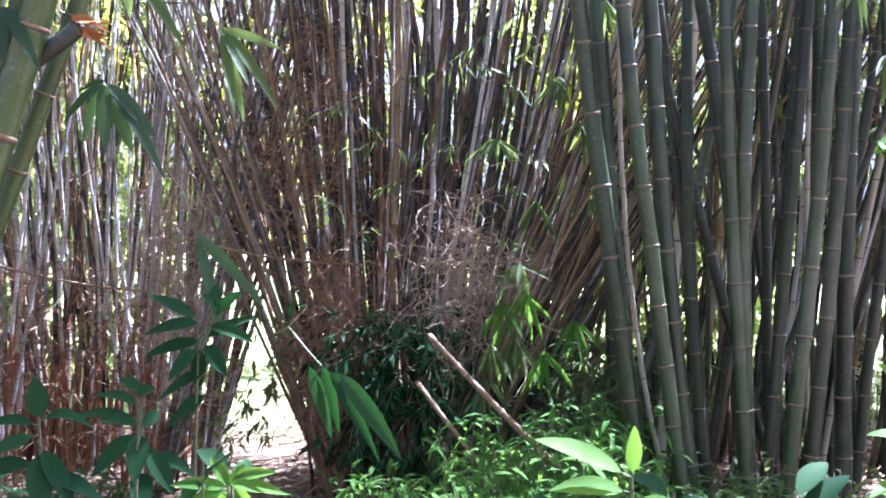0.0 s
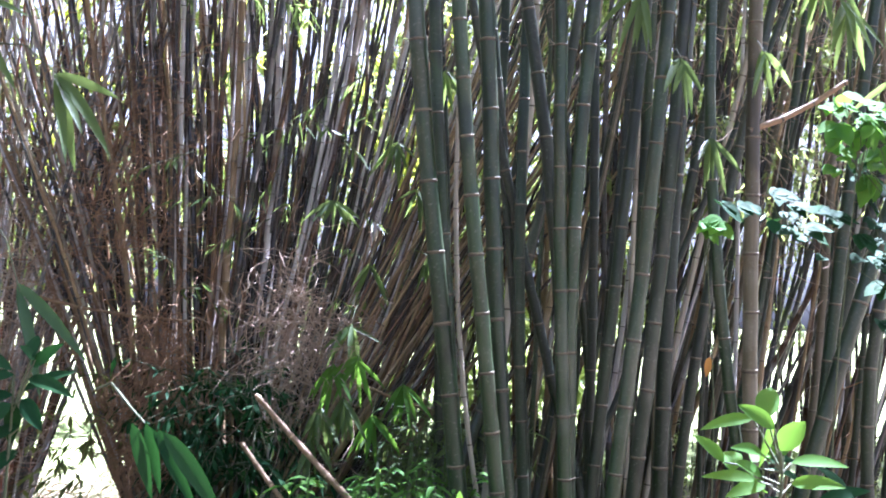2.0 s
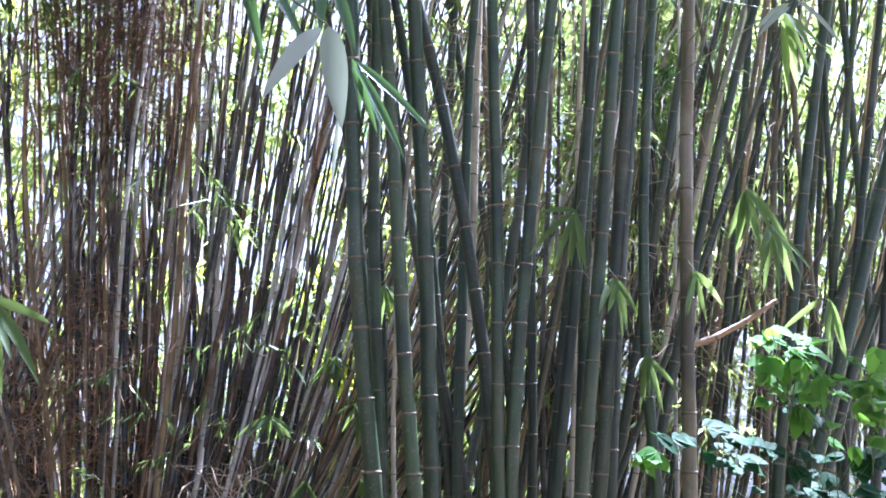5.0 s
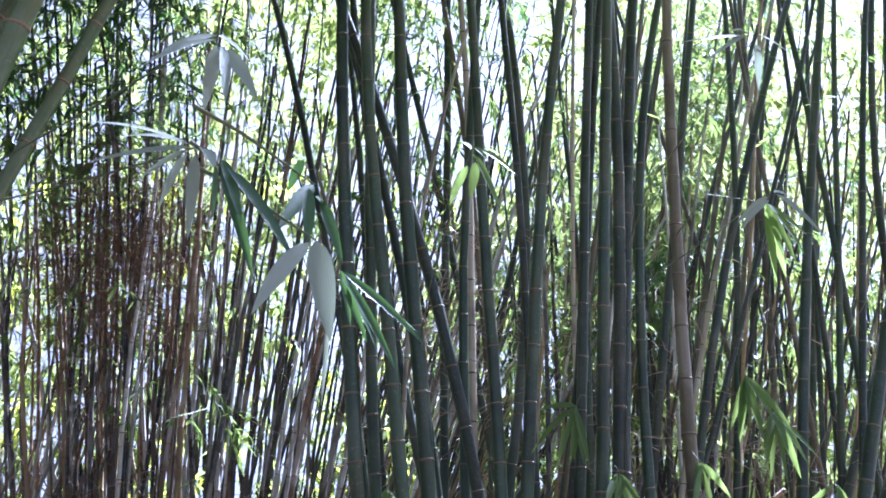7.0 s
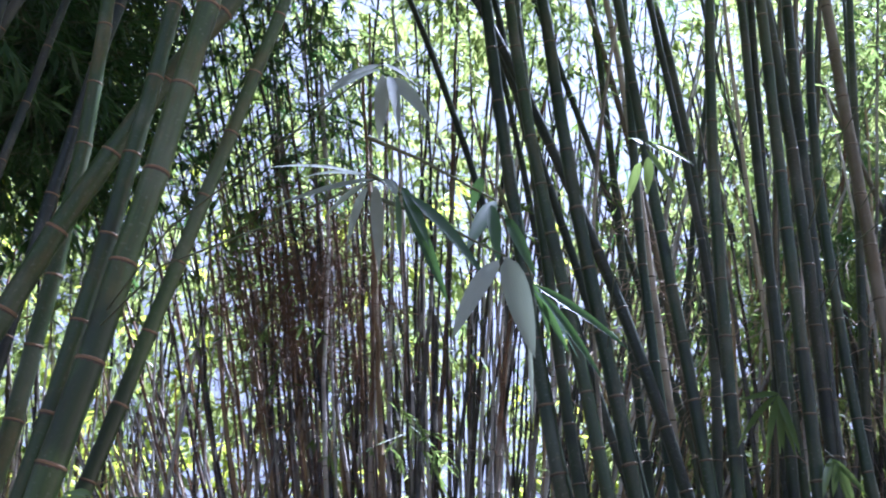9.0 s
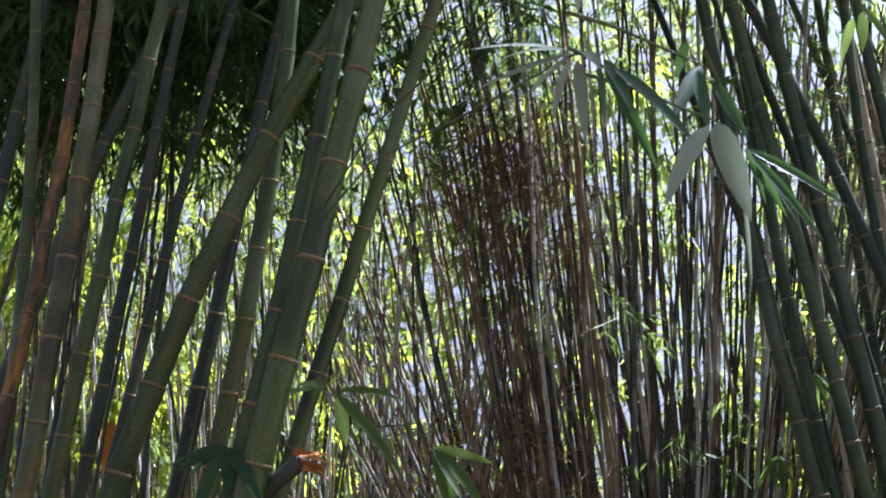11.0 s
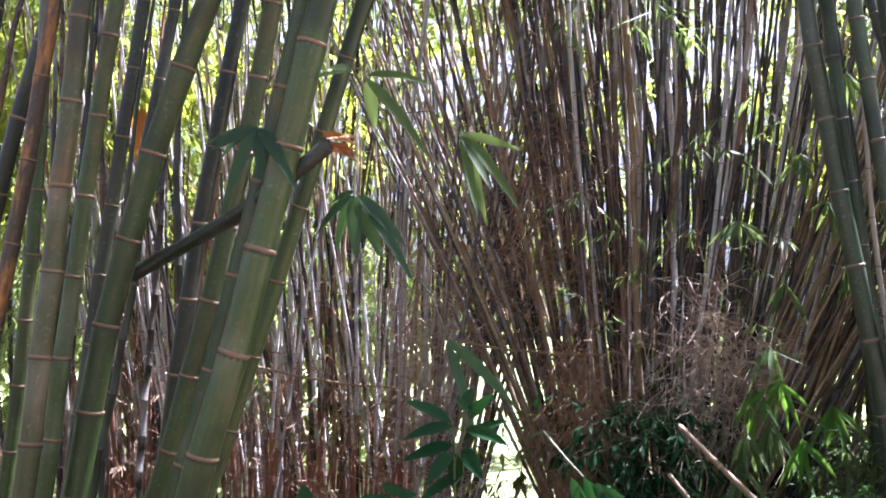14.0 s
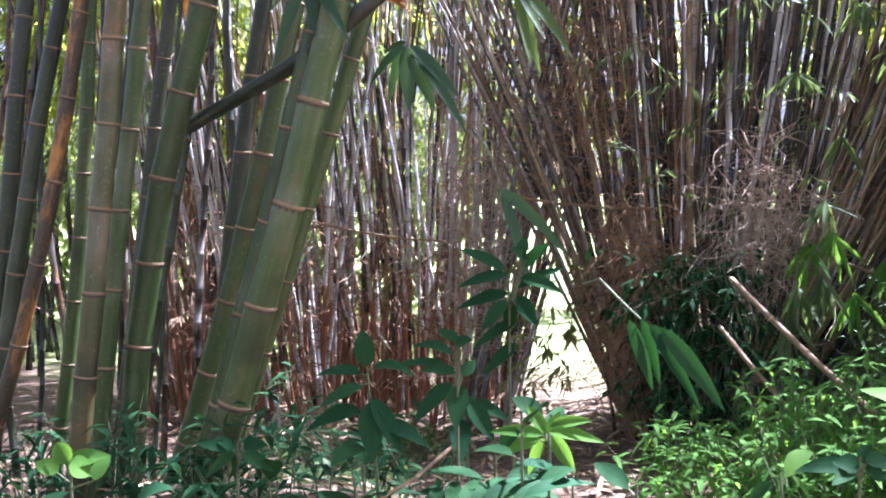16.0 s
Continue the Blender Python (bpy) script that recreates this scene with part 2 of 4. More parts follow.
def height(x, y):
    """The lie of the land: mounds round the clumps, falling away behind."""
    left = 0.62 * math.exp(-((x + 2.0) ** 2 / 1.6 + (y - 4.3) ** 2 / 0.9))
    right = 0.25 * math.exp(-((x - 1.9) ** 2 + (y - 6.5) ** 2) / 4)
    return -0.08 + left + right - 0.012 * max(0.0, min(y - 10, 60))


# ---------------------------------------------------------------- ground
def steps_along(near, far):
    out, s, d = [0.0], 0.0, 0.12
    while s < far:
        if s > near:
            d *= 1.22
        s += d
        out.append(s)
    return out


xs = sorted([-v for v in steps_along(7, 900)[1:]] + steps_along(7, 900))
ys = sorted([-v for v in steps_along(2, 900)[1:]] + steps_along(14, 900))
gv, gf = [], []
for y in ys:
    for x in xs:
        rough = 0.05 * noise.noise((x * 1.3, y * 1.3, 0)) + 0.02 * noise.noise((x * 5, y * 5, 3))
        gv.append((x, y, height(x, y) + rough * (1 if abs(x) + abs(y) < 40 else 4)))
w = len(xs)
for j in range(len(ys) - 1):
    for i in range(w - 1):
        gf.append((j * w + i, j * w + i + 1, j * w + i + w + 1, j * w + i + w))
GROUND, gt, gp = material("soil_and_grass")
where = node(gt, "ShaderNodeNewGeometry").outputs["Position"]
n1 = node(gt, "ShaderNodeTexNoise", {"Vector": where, "Scale": 1.1, "Detail": 8.0}).outputs["Fac"]
n2 = node(gt, "ShaderNodeTexNoise", {"Vector": where, "Scale": 24.0, "Detail": 5.0}).outputs["Fac"]
soil = mix(gt, ramp(gt, n2, 0.35, 0.65), (0.055, 0.035, 0.022), (0.17, 0.115, 0.07))
grass = mix(gt, ramp(gt, n2, 0.3, 0.7), (0.14, 0.19, 0.05), (0.32, 0.36, 0.13))
far_y = node(gt, "ShaderNodeSeparateXYZ", {0: where}).outputs["Y"]
edge = node(gt, "ShaderNodeMath", {0: far_y, 1: ramp(gt, n1, 0, 1, -3, 3)}, operation="ADD").outputs[0]
gt.links.new(mix(gt, ramp(gt, edge, 10.5, 13.0), soil, grass), gp.inputs["Base Color"])
gp.inputs["Roughness"].default_value = 0.95
gb = node(gt, "ShaderNodeBump", {"Height": n2, "Strength": 0.8, "Distance": 0.03})
gt.links.new(gb.outputs[0], gp.inputs["Normal"])
tagged(mesh_object("ground", gv, gf, [GROUND]), "brown leaf-strewn forest floor, sunlit grass beyond the clumps", "ground", kind="structure")

# ---------------------------------------------------------------- bamboo culms
rng = random.Random(7)


def ring_mesh(ridge):
    """A node: a swollen ridge with the scar of the fallen sheath below it, for a culm of radius 1."""
    v, f, m, sides = [], [], [], 14
    rows = ((-0.34, 0.985), (-0.30, 1.02), (-0.12, 1.035), (-0.05, 1.085), (0.06, 1.08), (0.12, 1.02), (0.16, 0.985))
    for z, r in rows:
        for k in range(sides):
            v.append((r * math.cos(2 * math.pi * k / sides), r * math.sin(2 * math.pi * k / sides), z))
    for i in range(len(rows) - 1):
        for k in range(sides):
            f.append((i * sides + k, i * sides + (k + 1) % sides, (i + 1) * sides + (k + 1) % sides, (i + 1) * sides + k))
            m.append(1 if i < 2 else 0)
    me = bpy.data.meshes.new("node")
    me.from_pydata(v, [], f)
    me.materials.append(ridge)
    me.materials.append(NODE_DARK)
    me.polygons.foreach_set("material_index", m)
    me.polygons.foreach_set("use_smooth", np.ones(len(f), dtype=bool))
    return me


NODE_RING, DULL_RING = ring_mesh(NODE), ring_mesh(NODE_DULL)
LABELS = {
    "olive_bamboo": "thick olive-green bamboo culm with tan node rings",
    "grey_green_bamboo": "thick grey-green bamboo culm with ringed nodes",
    "dark_bamboo": "green bamboo culm coloured dark for shade, with ringed nodes",
    "tawny_bamboo": "thick orange-brown stained bamboo culm with tan nodes",
    "brown_bamboo": "brownish aged bamboo culm with dark nodes",
    "rusty_bamboo": "rust-brown mottled bamboo culm still partly sheathed",
    "pale_bamboo": "thin pale dry bamboo culm",
    "straw_bamboo": "thin golden straw-coloured leaning bamboo culm",
    "weathered_bamboo": "thin weathered brown-grey bamboo culm in a dense clump",
    "slate_bamboo": "thin slate-grey bamboo culm in a dense clump",
    "shade_black_bamboo": "thin bamboo culm coloured near black for the shade inside a dense clump",
    "glint_pale_bamboo": "thin bamboo culm coloured pale for its sunlit glint",
    "red_sheathed_bamboo": "thin bamboo culm with reddish-brown dry sheaths",
}
LEFT, RIGHT = "culms of the thick clump on the mound", "culms of the tall grey-green clump"


def culm_points(x, y, lean, bend, tall, step, deep=0.0, zigzag=0.0, sway=0.0, seed=0.0):
    base = height(x, y) - 0.06
    out = []
    for i in range(int((tall + 0.06 - base) / step) + 1):
        s = i * step
        wob = zigzag * (1 if i % 2 else -1) + sway * noise.noise((seed, s * 0.5, 0))
        out.append(Vector((x + lean * s + bend * s * s + wob, y + deep * s + 0.5 * wob, base + s)))
    return out


def culm(x, y, lean, bend, radius, tall, mat, group):
    """A thick culm: a jointed stem and a separate ridge at each node."""
    inter = (0.2 + 3.2 * radius) * rng.uniform(0.92, 1.12)
    deep = rng.uniform(-0.015, 0.015)
    knots = culm_points(x, y, lean, bend, tall, inter, deep, radius * 0.04, 0.03, x * 7 + y)
    ob = tagged(new("bamboo_culm"), LABELS[mat.name], "bamboo", group)
    ob.location = knots[0]
    b = Build()
    path, radii = [], []
    total = len(knots) - 1
    for i, p in enumerate(knots):
        p = p - knots[0]
        r = radius * (1.04 - 0.42 * (i / total) ** 1.6)
        path.append(p)
        radii.append(r)
        if i < total:
            for s, k in ((0.04, 0.985), (0.3, 0.96), (0.7, 0.965), (0.96, 1.0)):
                path.append(p.lerp(knots[i + 1] - knots[0], s))
                radii.append(r * k)
    b.tube(path, radii, 14)
    b.done("stem", [mat], ob)
    for i, p in enumerate(knots[1:-1], 1):
        ring = new("node_ring", NODE_RING if group == LEFT else DULL_RING)
        r = radius * (1.04 - 0.42 * (i / total) ** 1.6)
        way = (knots[i + 1] - knots[i - 1]).to_track_quat("Z", "Y")
        ring.parent = ob
        ring.matrix_basis = Matrix.LocRotScale(p - knots[0], way @ Euler((rng.uniform(-0.05, 0.05), rng.uniform(-0.05, 0.05), rng.uniform(0, 6))).to_quaternion(), (r, r, r * rng.uniform(0.8, 1.1)))
    return ob


def thin_tube(b, x, y, lean, bend, radius, tall, deep, low=0.0, sides=6):
    """A thin culm with its nodes shaped into the stem; below low it keeps its dry sheaths (material 2)."""
    knots = culm_points(x, y, lean, bend, tall, rng.uniform(0.22, 0.34), deep, radius * 0.15, 0.08, x * 5 + y * 3)
    path, radii, mats = [], [], []
    total = len(knots) - 1
    for i, p in enumerate(knots):
        r = radius * (1.05 - 0.55 * (i / total) ** 1.4)
        skin = 2 if p.z < low else 0
        if i:
            path += [p.lerp(knots[i - 1], 0.02), p]
            radii += [r * 1.02, r * 1.14]
            mats += [skin, skin]
        else:
            path.append(p)
            radii.append(r)
        if i < total:
            path.append(p.lerp(knots[i + 1], 0.022))
            radii.append(r * (1.15 if skin else 1))
            mats.append(1 if i else skin)
    b.tube(path, radii, sides, mats)
    return knots


def side_twig(b, k):
    """A bare side twig at a node."""
    way = Vector((rng.gauss(0, 1), rng.gauss(-0.3, 1), rng.uniform(0.1, 1.3))).normalized()
    size = rng.uniform(0.12, 0.5)
    b.tube([k, k + way * size * 0.5, k + way * size + Vector((0, 0, -0.05))], [0.0045, 0.003, 0.0012], 3, [1, 1])


rear = Build()  # culms deep in the clumps, joined


def thin_culm(x, y, lean, bend, radius, tall, mat, group, deep=0.0, low=0.0, joined=False):
    """A thin culm of a dense clump with its side twigs."""
    if joined:
        first = len(rear.m)
        for k in thin_tube(rear, x, y, lean, bend, radius, tall, deep, low)[3:-1:2]:
            if rng.random() < 0.4:
                side_twig(rear, k)
        slot = 3 + REAR_SKINS.index(mat) if mat in REAR_SKINS else 3
        rear.m[first:] = [slot if m == 0 else m for m in rear.m[first:]]
        return None
    b = Build()
    knots = thin_tube(b, x, y, lean, bend, radius, tall, deep, low)
    base = knots[0].copy()
    b.v = [v - base for v in b.v]
    ob = tagged(new("bamboo_culm"), LABELS[mat.name], "bamboo", group)
    ob.location = base
    b.done("stem", [mat, NODE_DARK, RED], ob)
    for k in knots[3:-1:2]:
        if rng.random() < 0.4:
            b = Build()
            side_twig(b, k - base)
            b.done("twig", [TWIG, TWIG], ob)
    return ob


REAR_SKINS = [DUSK, SLATE, STRAW, BROWN, DARK, PALE, SHADED, GLINT]

culm(-2.077, 4.20, 0.358, -0.0136, 0.0589, 6.9, OLIVE, LEFT)
culm(-2.195, 4.32, 0.362, -0.0198, 0.0444, 6.5, OLIVE, LEFT)
culm(-2.179, 4.55, 0.379, -0.0023, 0.0362, 6.7, OLIVE, LEFT)
culm(-2.620, 4.10, 0.158, -0.0068, 0.0441, 6.5, TAWNY, LEFT)
culm(-2.664, 4.35, 0.136, 0.0095, 0.0376, 6.5, OLIVE, LEFT)
culm(-2.566, 4.45, 0.062, 0.0723, 0.0541, 7.2, OLIVE, LEFT)
culm(-2.567, 4.75, 0.415, -0.0356, 0.0444, 6.5, OLIVE, LEFT)
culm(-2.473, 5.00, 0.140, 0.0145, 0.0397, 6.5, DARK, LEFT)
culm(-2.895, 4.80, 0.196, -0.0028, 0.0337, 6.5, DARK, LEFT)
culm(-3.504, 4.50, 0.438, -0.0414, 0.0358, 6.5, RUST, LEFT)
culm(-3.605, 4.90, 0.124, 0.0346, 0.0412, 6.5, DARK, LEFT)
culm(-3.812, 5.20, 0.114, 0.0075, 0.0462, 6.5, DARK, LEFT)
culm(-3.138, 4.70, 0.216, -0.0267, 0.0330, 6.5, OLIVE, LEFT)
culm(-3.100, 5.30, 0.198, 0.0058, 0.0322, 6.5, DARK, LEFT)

culm(1.084, 6.20, -0.160, 0.0110, 0.0464, 8.2, GREY, RIGHT)
culm(1.059, 6.35, -0.103, 0.0079, 0.0371, 8.3, GREY, RIGHT)
culm(1.294, 6.60, -0.227, 0.0411, 0.0139, 8, PALE, RIGHT)
culm(1.274, 6.10, -0.146, 0.0072, 0.0399, 9.2, GREY, RIGHT)
culm(1.355, 6.25, -0.118, 0.0067, 0.0453, 9.2, GREY, RIGHT)
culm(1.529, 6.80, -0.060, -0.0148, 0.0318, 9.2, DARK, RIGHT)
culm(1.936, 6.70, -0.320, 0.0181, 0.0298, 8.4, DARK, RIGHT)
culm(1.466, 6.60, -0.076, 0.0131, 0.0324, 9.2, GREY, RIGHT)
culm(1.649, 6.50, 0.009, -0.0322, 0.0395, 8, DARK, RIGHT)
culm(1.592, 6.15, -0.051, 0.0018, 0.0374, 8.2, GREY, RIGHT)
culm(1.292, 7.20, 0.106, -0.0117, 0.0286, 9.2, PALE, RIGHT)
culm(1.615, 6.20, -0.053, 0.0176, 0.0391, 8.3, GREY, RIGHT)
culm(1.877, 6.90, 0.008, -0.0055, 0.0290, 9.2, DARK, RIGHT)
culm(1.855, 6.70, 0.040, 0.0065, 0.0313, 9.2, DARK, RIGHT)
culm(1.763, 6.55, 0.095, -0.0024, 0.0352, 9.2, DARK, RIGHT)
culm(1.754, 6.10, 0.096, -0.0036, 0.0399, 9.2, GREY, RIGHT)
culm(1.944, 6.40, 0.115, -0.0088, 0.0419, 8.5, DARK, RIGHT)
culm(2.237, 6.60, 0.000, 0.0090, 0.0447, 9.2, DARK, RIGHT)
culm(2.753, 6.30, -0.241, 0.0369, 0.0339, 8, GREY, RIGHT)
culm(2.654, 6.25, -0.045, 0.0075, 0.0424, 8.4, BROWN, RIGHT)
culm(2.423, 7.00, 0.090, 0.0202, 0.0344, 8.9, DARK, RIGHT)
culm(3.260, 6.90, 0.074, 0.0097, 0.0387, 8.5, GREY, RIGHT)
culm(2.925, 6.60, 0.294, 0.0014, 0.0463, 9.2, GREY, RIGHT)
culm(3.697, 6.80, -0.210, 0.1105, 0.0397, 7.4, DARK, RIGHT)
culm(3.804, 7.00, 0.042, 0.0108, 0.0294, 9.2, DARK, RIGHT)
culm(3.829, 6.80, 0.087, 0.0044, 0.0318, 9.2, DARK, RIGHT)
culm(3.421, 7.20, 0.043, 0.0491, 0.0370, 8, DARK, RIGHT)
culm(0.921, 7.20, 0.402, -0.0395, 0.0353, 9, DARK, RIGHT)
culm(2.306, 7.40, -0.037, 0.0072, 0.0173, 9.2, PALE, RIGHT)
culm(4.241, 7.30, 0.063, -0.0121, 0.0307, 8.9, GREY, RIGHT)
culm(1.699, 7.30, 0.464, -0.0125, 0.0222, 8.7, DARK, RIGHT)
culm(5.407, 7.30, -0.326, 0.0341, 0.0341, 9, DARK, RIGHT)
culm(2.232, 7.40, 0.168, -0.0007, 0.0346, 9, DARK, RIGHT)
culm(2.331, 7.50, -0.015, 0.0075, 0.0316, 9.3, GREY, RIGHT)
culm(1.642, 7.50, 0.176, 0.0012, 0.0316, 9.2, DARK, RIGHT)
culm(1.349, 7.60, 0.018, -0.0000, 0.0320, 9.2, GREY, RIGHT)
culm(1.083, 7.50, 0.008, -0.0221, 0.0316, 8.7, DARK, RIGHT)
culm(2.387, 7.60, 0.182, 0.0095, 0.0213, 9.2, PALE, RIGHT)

for _ in range(30):  # slimmer culms crowded behind the front row
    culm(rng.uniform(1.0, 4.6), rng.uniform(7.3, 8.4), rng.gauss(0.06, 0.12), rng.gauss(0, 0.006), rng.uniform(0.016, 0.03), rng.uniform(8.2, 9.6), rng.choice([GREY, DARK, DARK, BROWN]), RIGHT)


def clump(n, x0, x1, y0, y1, fan, centre, radius, tall, mats, group, bend=0.0, spread=0.075, low=None, deep=(-0.05, 0.06), skip=None, single=8.6):
    """Thin culms crowded on a strip of ground, fanning out from its middle."""
    for _ in range(n):
        x, y = rng.uniform(x0, x1), rng.uniform(y0, y1)
        if skip and skip[0] < x < skip[1]:
            continue
        lean = fan * (x - centre) + rng.gauss(0, spread)
        thin_culm(x, y, lean, bend * lean + rng.gauss(0, 0.005), rng.uniform(*radius), rng.uniform(*tall), rng.choice(mats), group,
                  rng.uniform(*deep), rng.uniform(*low) if low and rng.random() < 0.75 else 0.0, y > single)


MIDDLE, BACK = "culms of the wide fanning clump", "culms of the rusty back clump"
GOLD, FARRIGHT = "golden leaning culms", "slanting culms behind the tall clump"
clump(60, -0.88, -0.35, 7.9, 9.1, 0.42, -0.40, (0.010, 0.021), (4.6, 8.6), [DUSK, DUSK, DUSK, BROWN, STRAW, SHADED, SHADED, SHADED, GLINT], MIDDLE)
clump(58, -0.5, 0.0, 8.0, 9.2, 0.40, -0.40, (0.011, 0.025), (4.6, 8.6), [DUSK, SLATE, GLINT, SHADED, SHADED, SHADED, STRAW, GLINT], MIDDLE)
clump(60, -0.1, 0.45, 8.2, 9.4, 0.42, -0.40, (0.009, 0.018), (4.6, 8.6), [SLATE, GLINT, GLINT, DUSK, SHADED, SHADED, DARK], MIDDLE)
clump(60, -0.2, 0.35, 7.9, 8.7, 0.35, -1.35, (0.008, 0.016), (2.8, 4.4), [STRAW, STRAW, STRAW, DUSK, SHADED], GOLD, spread=0.12, single=8.3)
clump(135, -4.6, -1.9, 8.2, 9.6, 0.06, -3.0, (0.009, 0.021), (3.4, 6.6), [GLINT, GLINT, GLINT, PALE, DUSK, SHADED, SHADED, RED], BACK, spread=0.09, low=(0.3, 1.5), single=8.75)
clump(26, -2.2, -1.75, 8.0, 9.0, 0.1, -4.2, (0.010, 0.018), (3.4, 5), [SLATE, GLINT, DUSK], BACK, spread=0.07)
clump(24, -0.8, -0.55, 7.9, 8.4, 0.2, 1.1, (0.010, 0.018), (3.2, 4.4), [PALE, GLINT, STRAW, SLATE], "pale culms leaning across the gap", spread=0.08)
clump(150, 1.6, 5.8, 7.6, 9.6, 0.05, -0.6, (0.010, 0.024), (5, 8), [DUSK, SLATE, SHADED, DARK, STRAW, GLINT], FARRIGHT, spread=0.13, single=8.2)
clump(30, -6.0, -3.2, 6.2, 8.0, 0.03, -6.0, (0.016, 0.03), (3.5, 7), [DARK, DUSK, SHADED], "dark culms behind the mound", spread=0.1, single=7.2)
clump(110, -5.2, -1.9, 9.3, 10.2, 0.05, -3.2, (0.012, 0.022), (3.0, 5.6), [DUSK, DUSK, SHADED, RED, STRAW], BACK, spread=0.11, low=(0.5, 1.6))
clump(70, -0.7, 1.4, 9.2, 10.0, 0.3, 0.1, (0.010, 0.02), (3.4, 6.4), [DUSK, DUSK, SHADED, SHADED, STRAW], MIDDLE, spread=0.13)
tagged(rear.done("rear_culms", [DUSK, NODE_DARK, RED] + REAR_SKINS), "crowded thin culms deep in the clumps", "bamboo", kind="stuff")

# far thicket: too many and too far to tell apart
b = Build()
for _ in range(170):
    x, y = rng.uniform(-9, 8.0), rng.uniform(10.3, 13.5)
    if -3.3 < x * 12 / y < -1.2 or x * 12 / y > 4.6 and rng.random() < 0.35:
        continue
    lean = rng.gauss(0.03, 0.12)
    thin_tube(b, x, y, lean, 0.0, rng.uniform(0.014, 0.034), rng.uniform(6, 10), rng.uniform(-0.05, 0.05), 0.0, 5)
tagged(b.done("far_thicket", [SHADED, NODE_DARK, RED]), "dense thicket of thin dark bamboo culms", "bamboo", kind="stuff")


# ---------------------------------------------------------------- poles, branch and dead wood
def pole(start, end, radius, mat, name, label, category="pole"):
    start, end = Vector(start), Vector(end)
    b, n = Build(), max(3, int((end - start).length / 0.28))
    path, radii, mats = [], [], []
    for i in range(n + 1):
        p = start.lerp(end, i / n) + Vector((0, 0, -0.03 * math.sin(math.pi * i / n)))
        r = radius * (1 - 0.3 * i / n)
        path += [p, p + (end - start).normalized() * 0.012, p + (end - start).normalized() * 0.03]
        radii += [r, r * 1.15, r]
        mats += [0, 1, 1]
    b.tube(path, radii, 9, mats[:len(path) - 1], cap=True)
    return tagged(b.done(name, [mat, NODE]), label, category)


GOLDEN = culm_material("cut_pole_bamboo", (0.36, 0.24, 0.12), (0.46, 0.33, 0.17), (0.2, 0.13, 0.07), 0.6, 0.5)
pole((0.90, 6.05, height(0.90, 6.05) + 0.1), (-0.06, 6.66, 1.10), 0.021, GOLDEN, "leaning_pole", "dry orange-tan bamboo pole propped in the undergrowth")
pole((0.52, 6.0, height(0.52, 6.0) + 0.08), (-0.13, 6.62, 0.84), 0.017, GOLDEN, "leaning_pole", "thinner dry tan bamboo pole leaning in the undergrowth")
pole((-1.55, 7.75, 1.63), (-0.55, 7.8, 1.50), 0.012, PALE, "fallen_stick", "pale dry stick caught across the culms", "stick")
pole((-3.0, 7.9, 1.5), (-2.0, 7.95, 1.32), 0.009, STRAW, "fallen_stick", "thin dry stick lodged between the culms", "stick")
pole((0.35, 7.6, 1.25), (1.0, 7.55, 1.0), 0.014, STRAW, "fallen_stick", "tan dry stick hanging beside the golden culms", "stick")
pole((2.55, 6.2, 2.68), (3.12, 6.25, 2.99), 0.02, BROWN, "broken_branch", "broken brown bamboo branch jutting from a culm", "branch")
pole((-0.95, 2.75, 0.86), (-0.72, 3.3, 1.04), 0.006, GOLDEN, "fallen_stick", "thin tan stick lying among broad leaves", "stick")
for x, z, dx, dz in ((-0.72, 1.0, -1.2, 1.75), (-0.74, 1.05, -1.05, 1.5), (-0.7, 1.1, -0.9, 1.3), (-0.78, 1.1, -0.8, 1.2)):
    pole((x, 7.95, z - 1.0), (x + dx, 8.2, z + dz), rng.uniform(0.014, 0.02), rng.choice([PALE, STRAW]), "leaning_pole", "pale dry bamboo leaning out over the bright gap")

# a sawn branch with a torn orange sheath at its end
branch = new("broken_branch")
branch.location = (-2.30, 4.62, 1.96)
tagged(branch, "dark cut bamboo branch with torn orange sheath end", "branch")
b = Build()
pts = [Vector((0, 0, 0)), Vector((0.28, -0.1, 0.10)), Vector((0.58, -0.25, 0.20)), Vector((0.82, -0.38, 0.30)), Vector((1.03, -0.47, 0.42))]
b.tube(pts, [0.033, 0.031, 0.034, 0.030, 0.033], 10, cap=True)
b.done("limb", [DARK], branch)
for k in range(9):
    b = Build()
    way = Vector((1, rng.uniform(-0.5, 0.3), 0.12 + rng.gauss(0, 0.35)))
    b.leaf(pts[-1] + Vector((-0.03, rng.uniform(-0.02, 0.02), rng.uniform(-0.02, 0.03))), way, (0, rng.uniform(-1, 1), 1), rng.uniform(0.07, 0.15), rng.uniform(0.025, 0.045), 0.2, 0, 0.3, 4)
    b.done("torn_sheath", [SHEATH], branch, "torn orange dry sheath")


# ---------------------------------------------------------------- leaves that can be told apart
def leaf_part(parent, root, way, up, length, width, mat, droop=0.3, blunt=0.0, steps=7):
    b = Build()
    b.leaf(root, way, up, length, width, droop, 0, 0.16, steps, blunt)
    return b.done("leaf", [mat], parent)


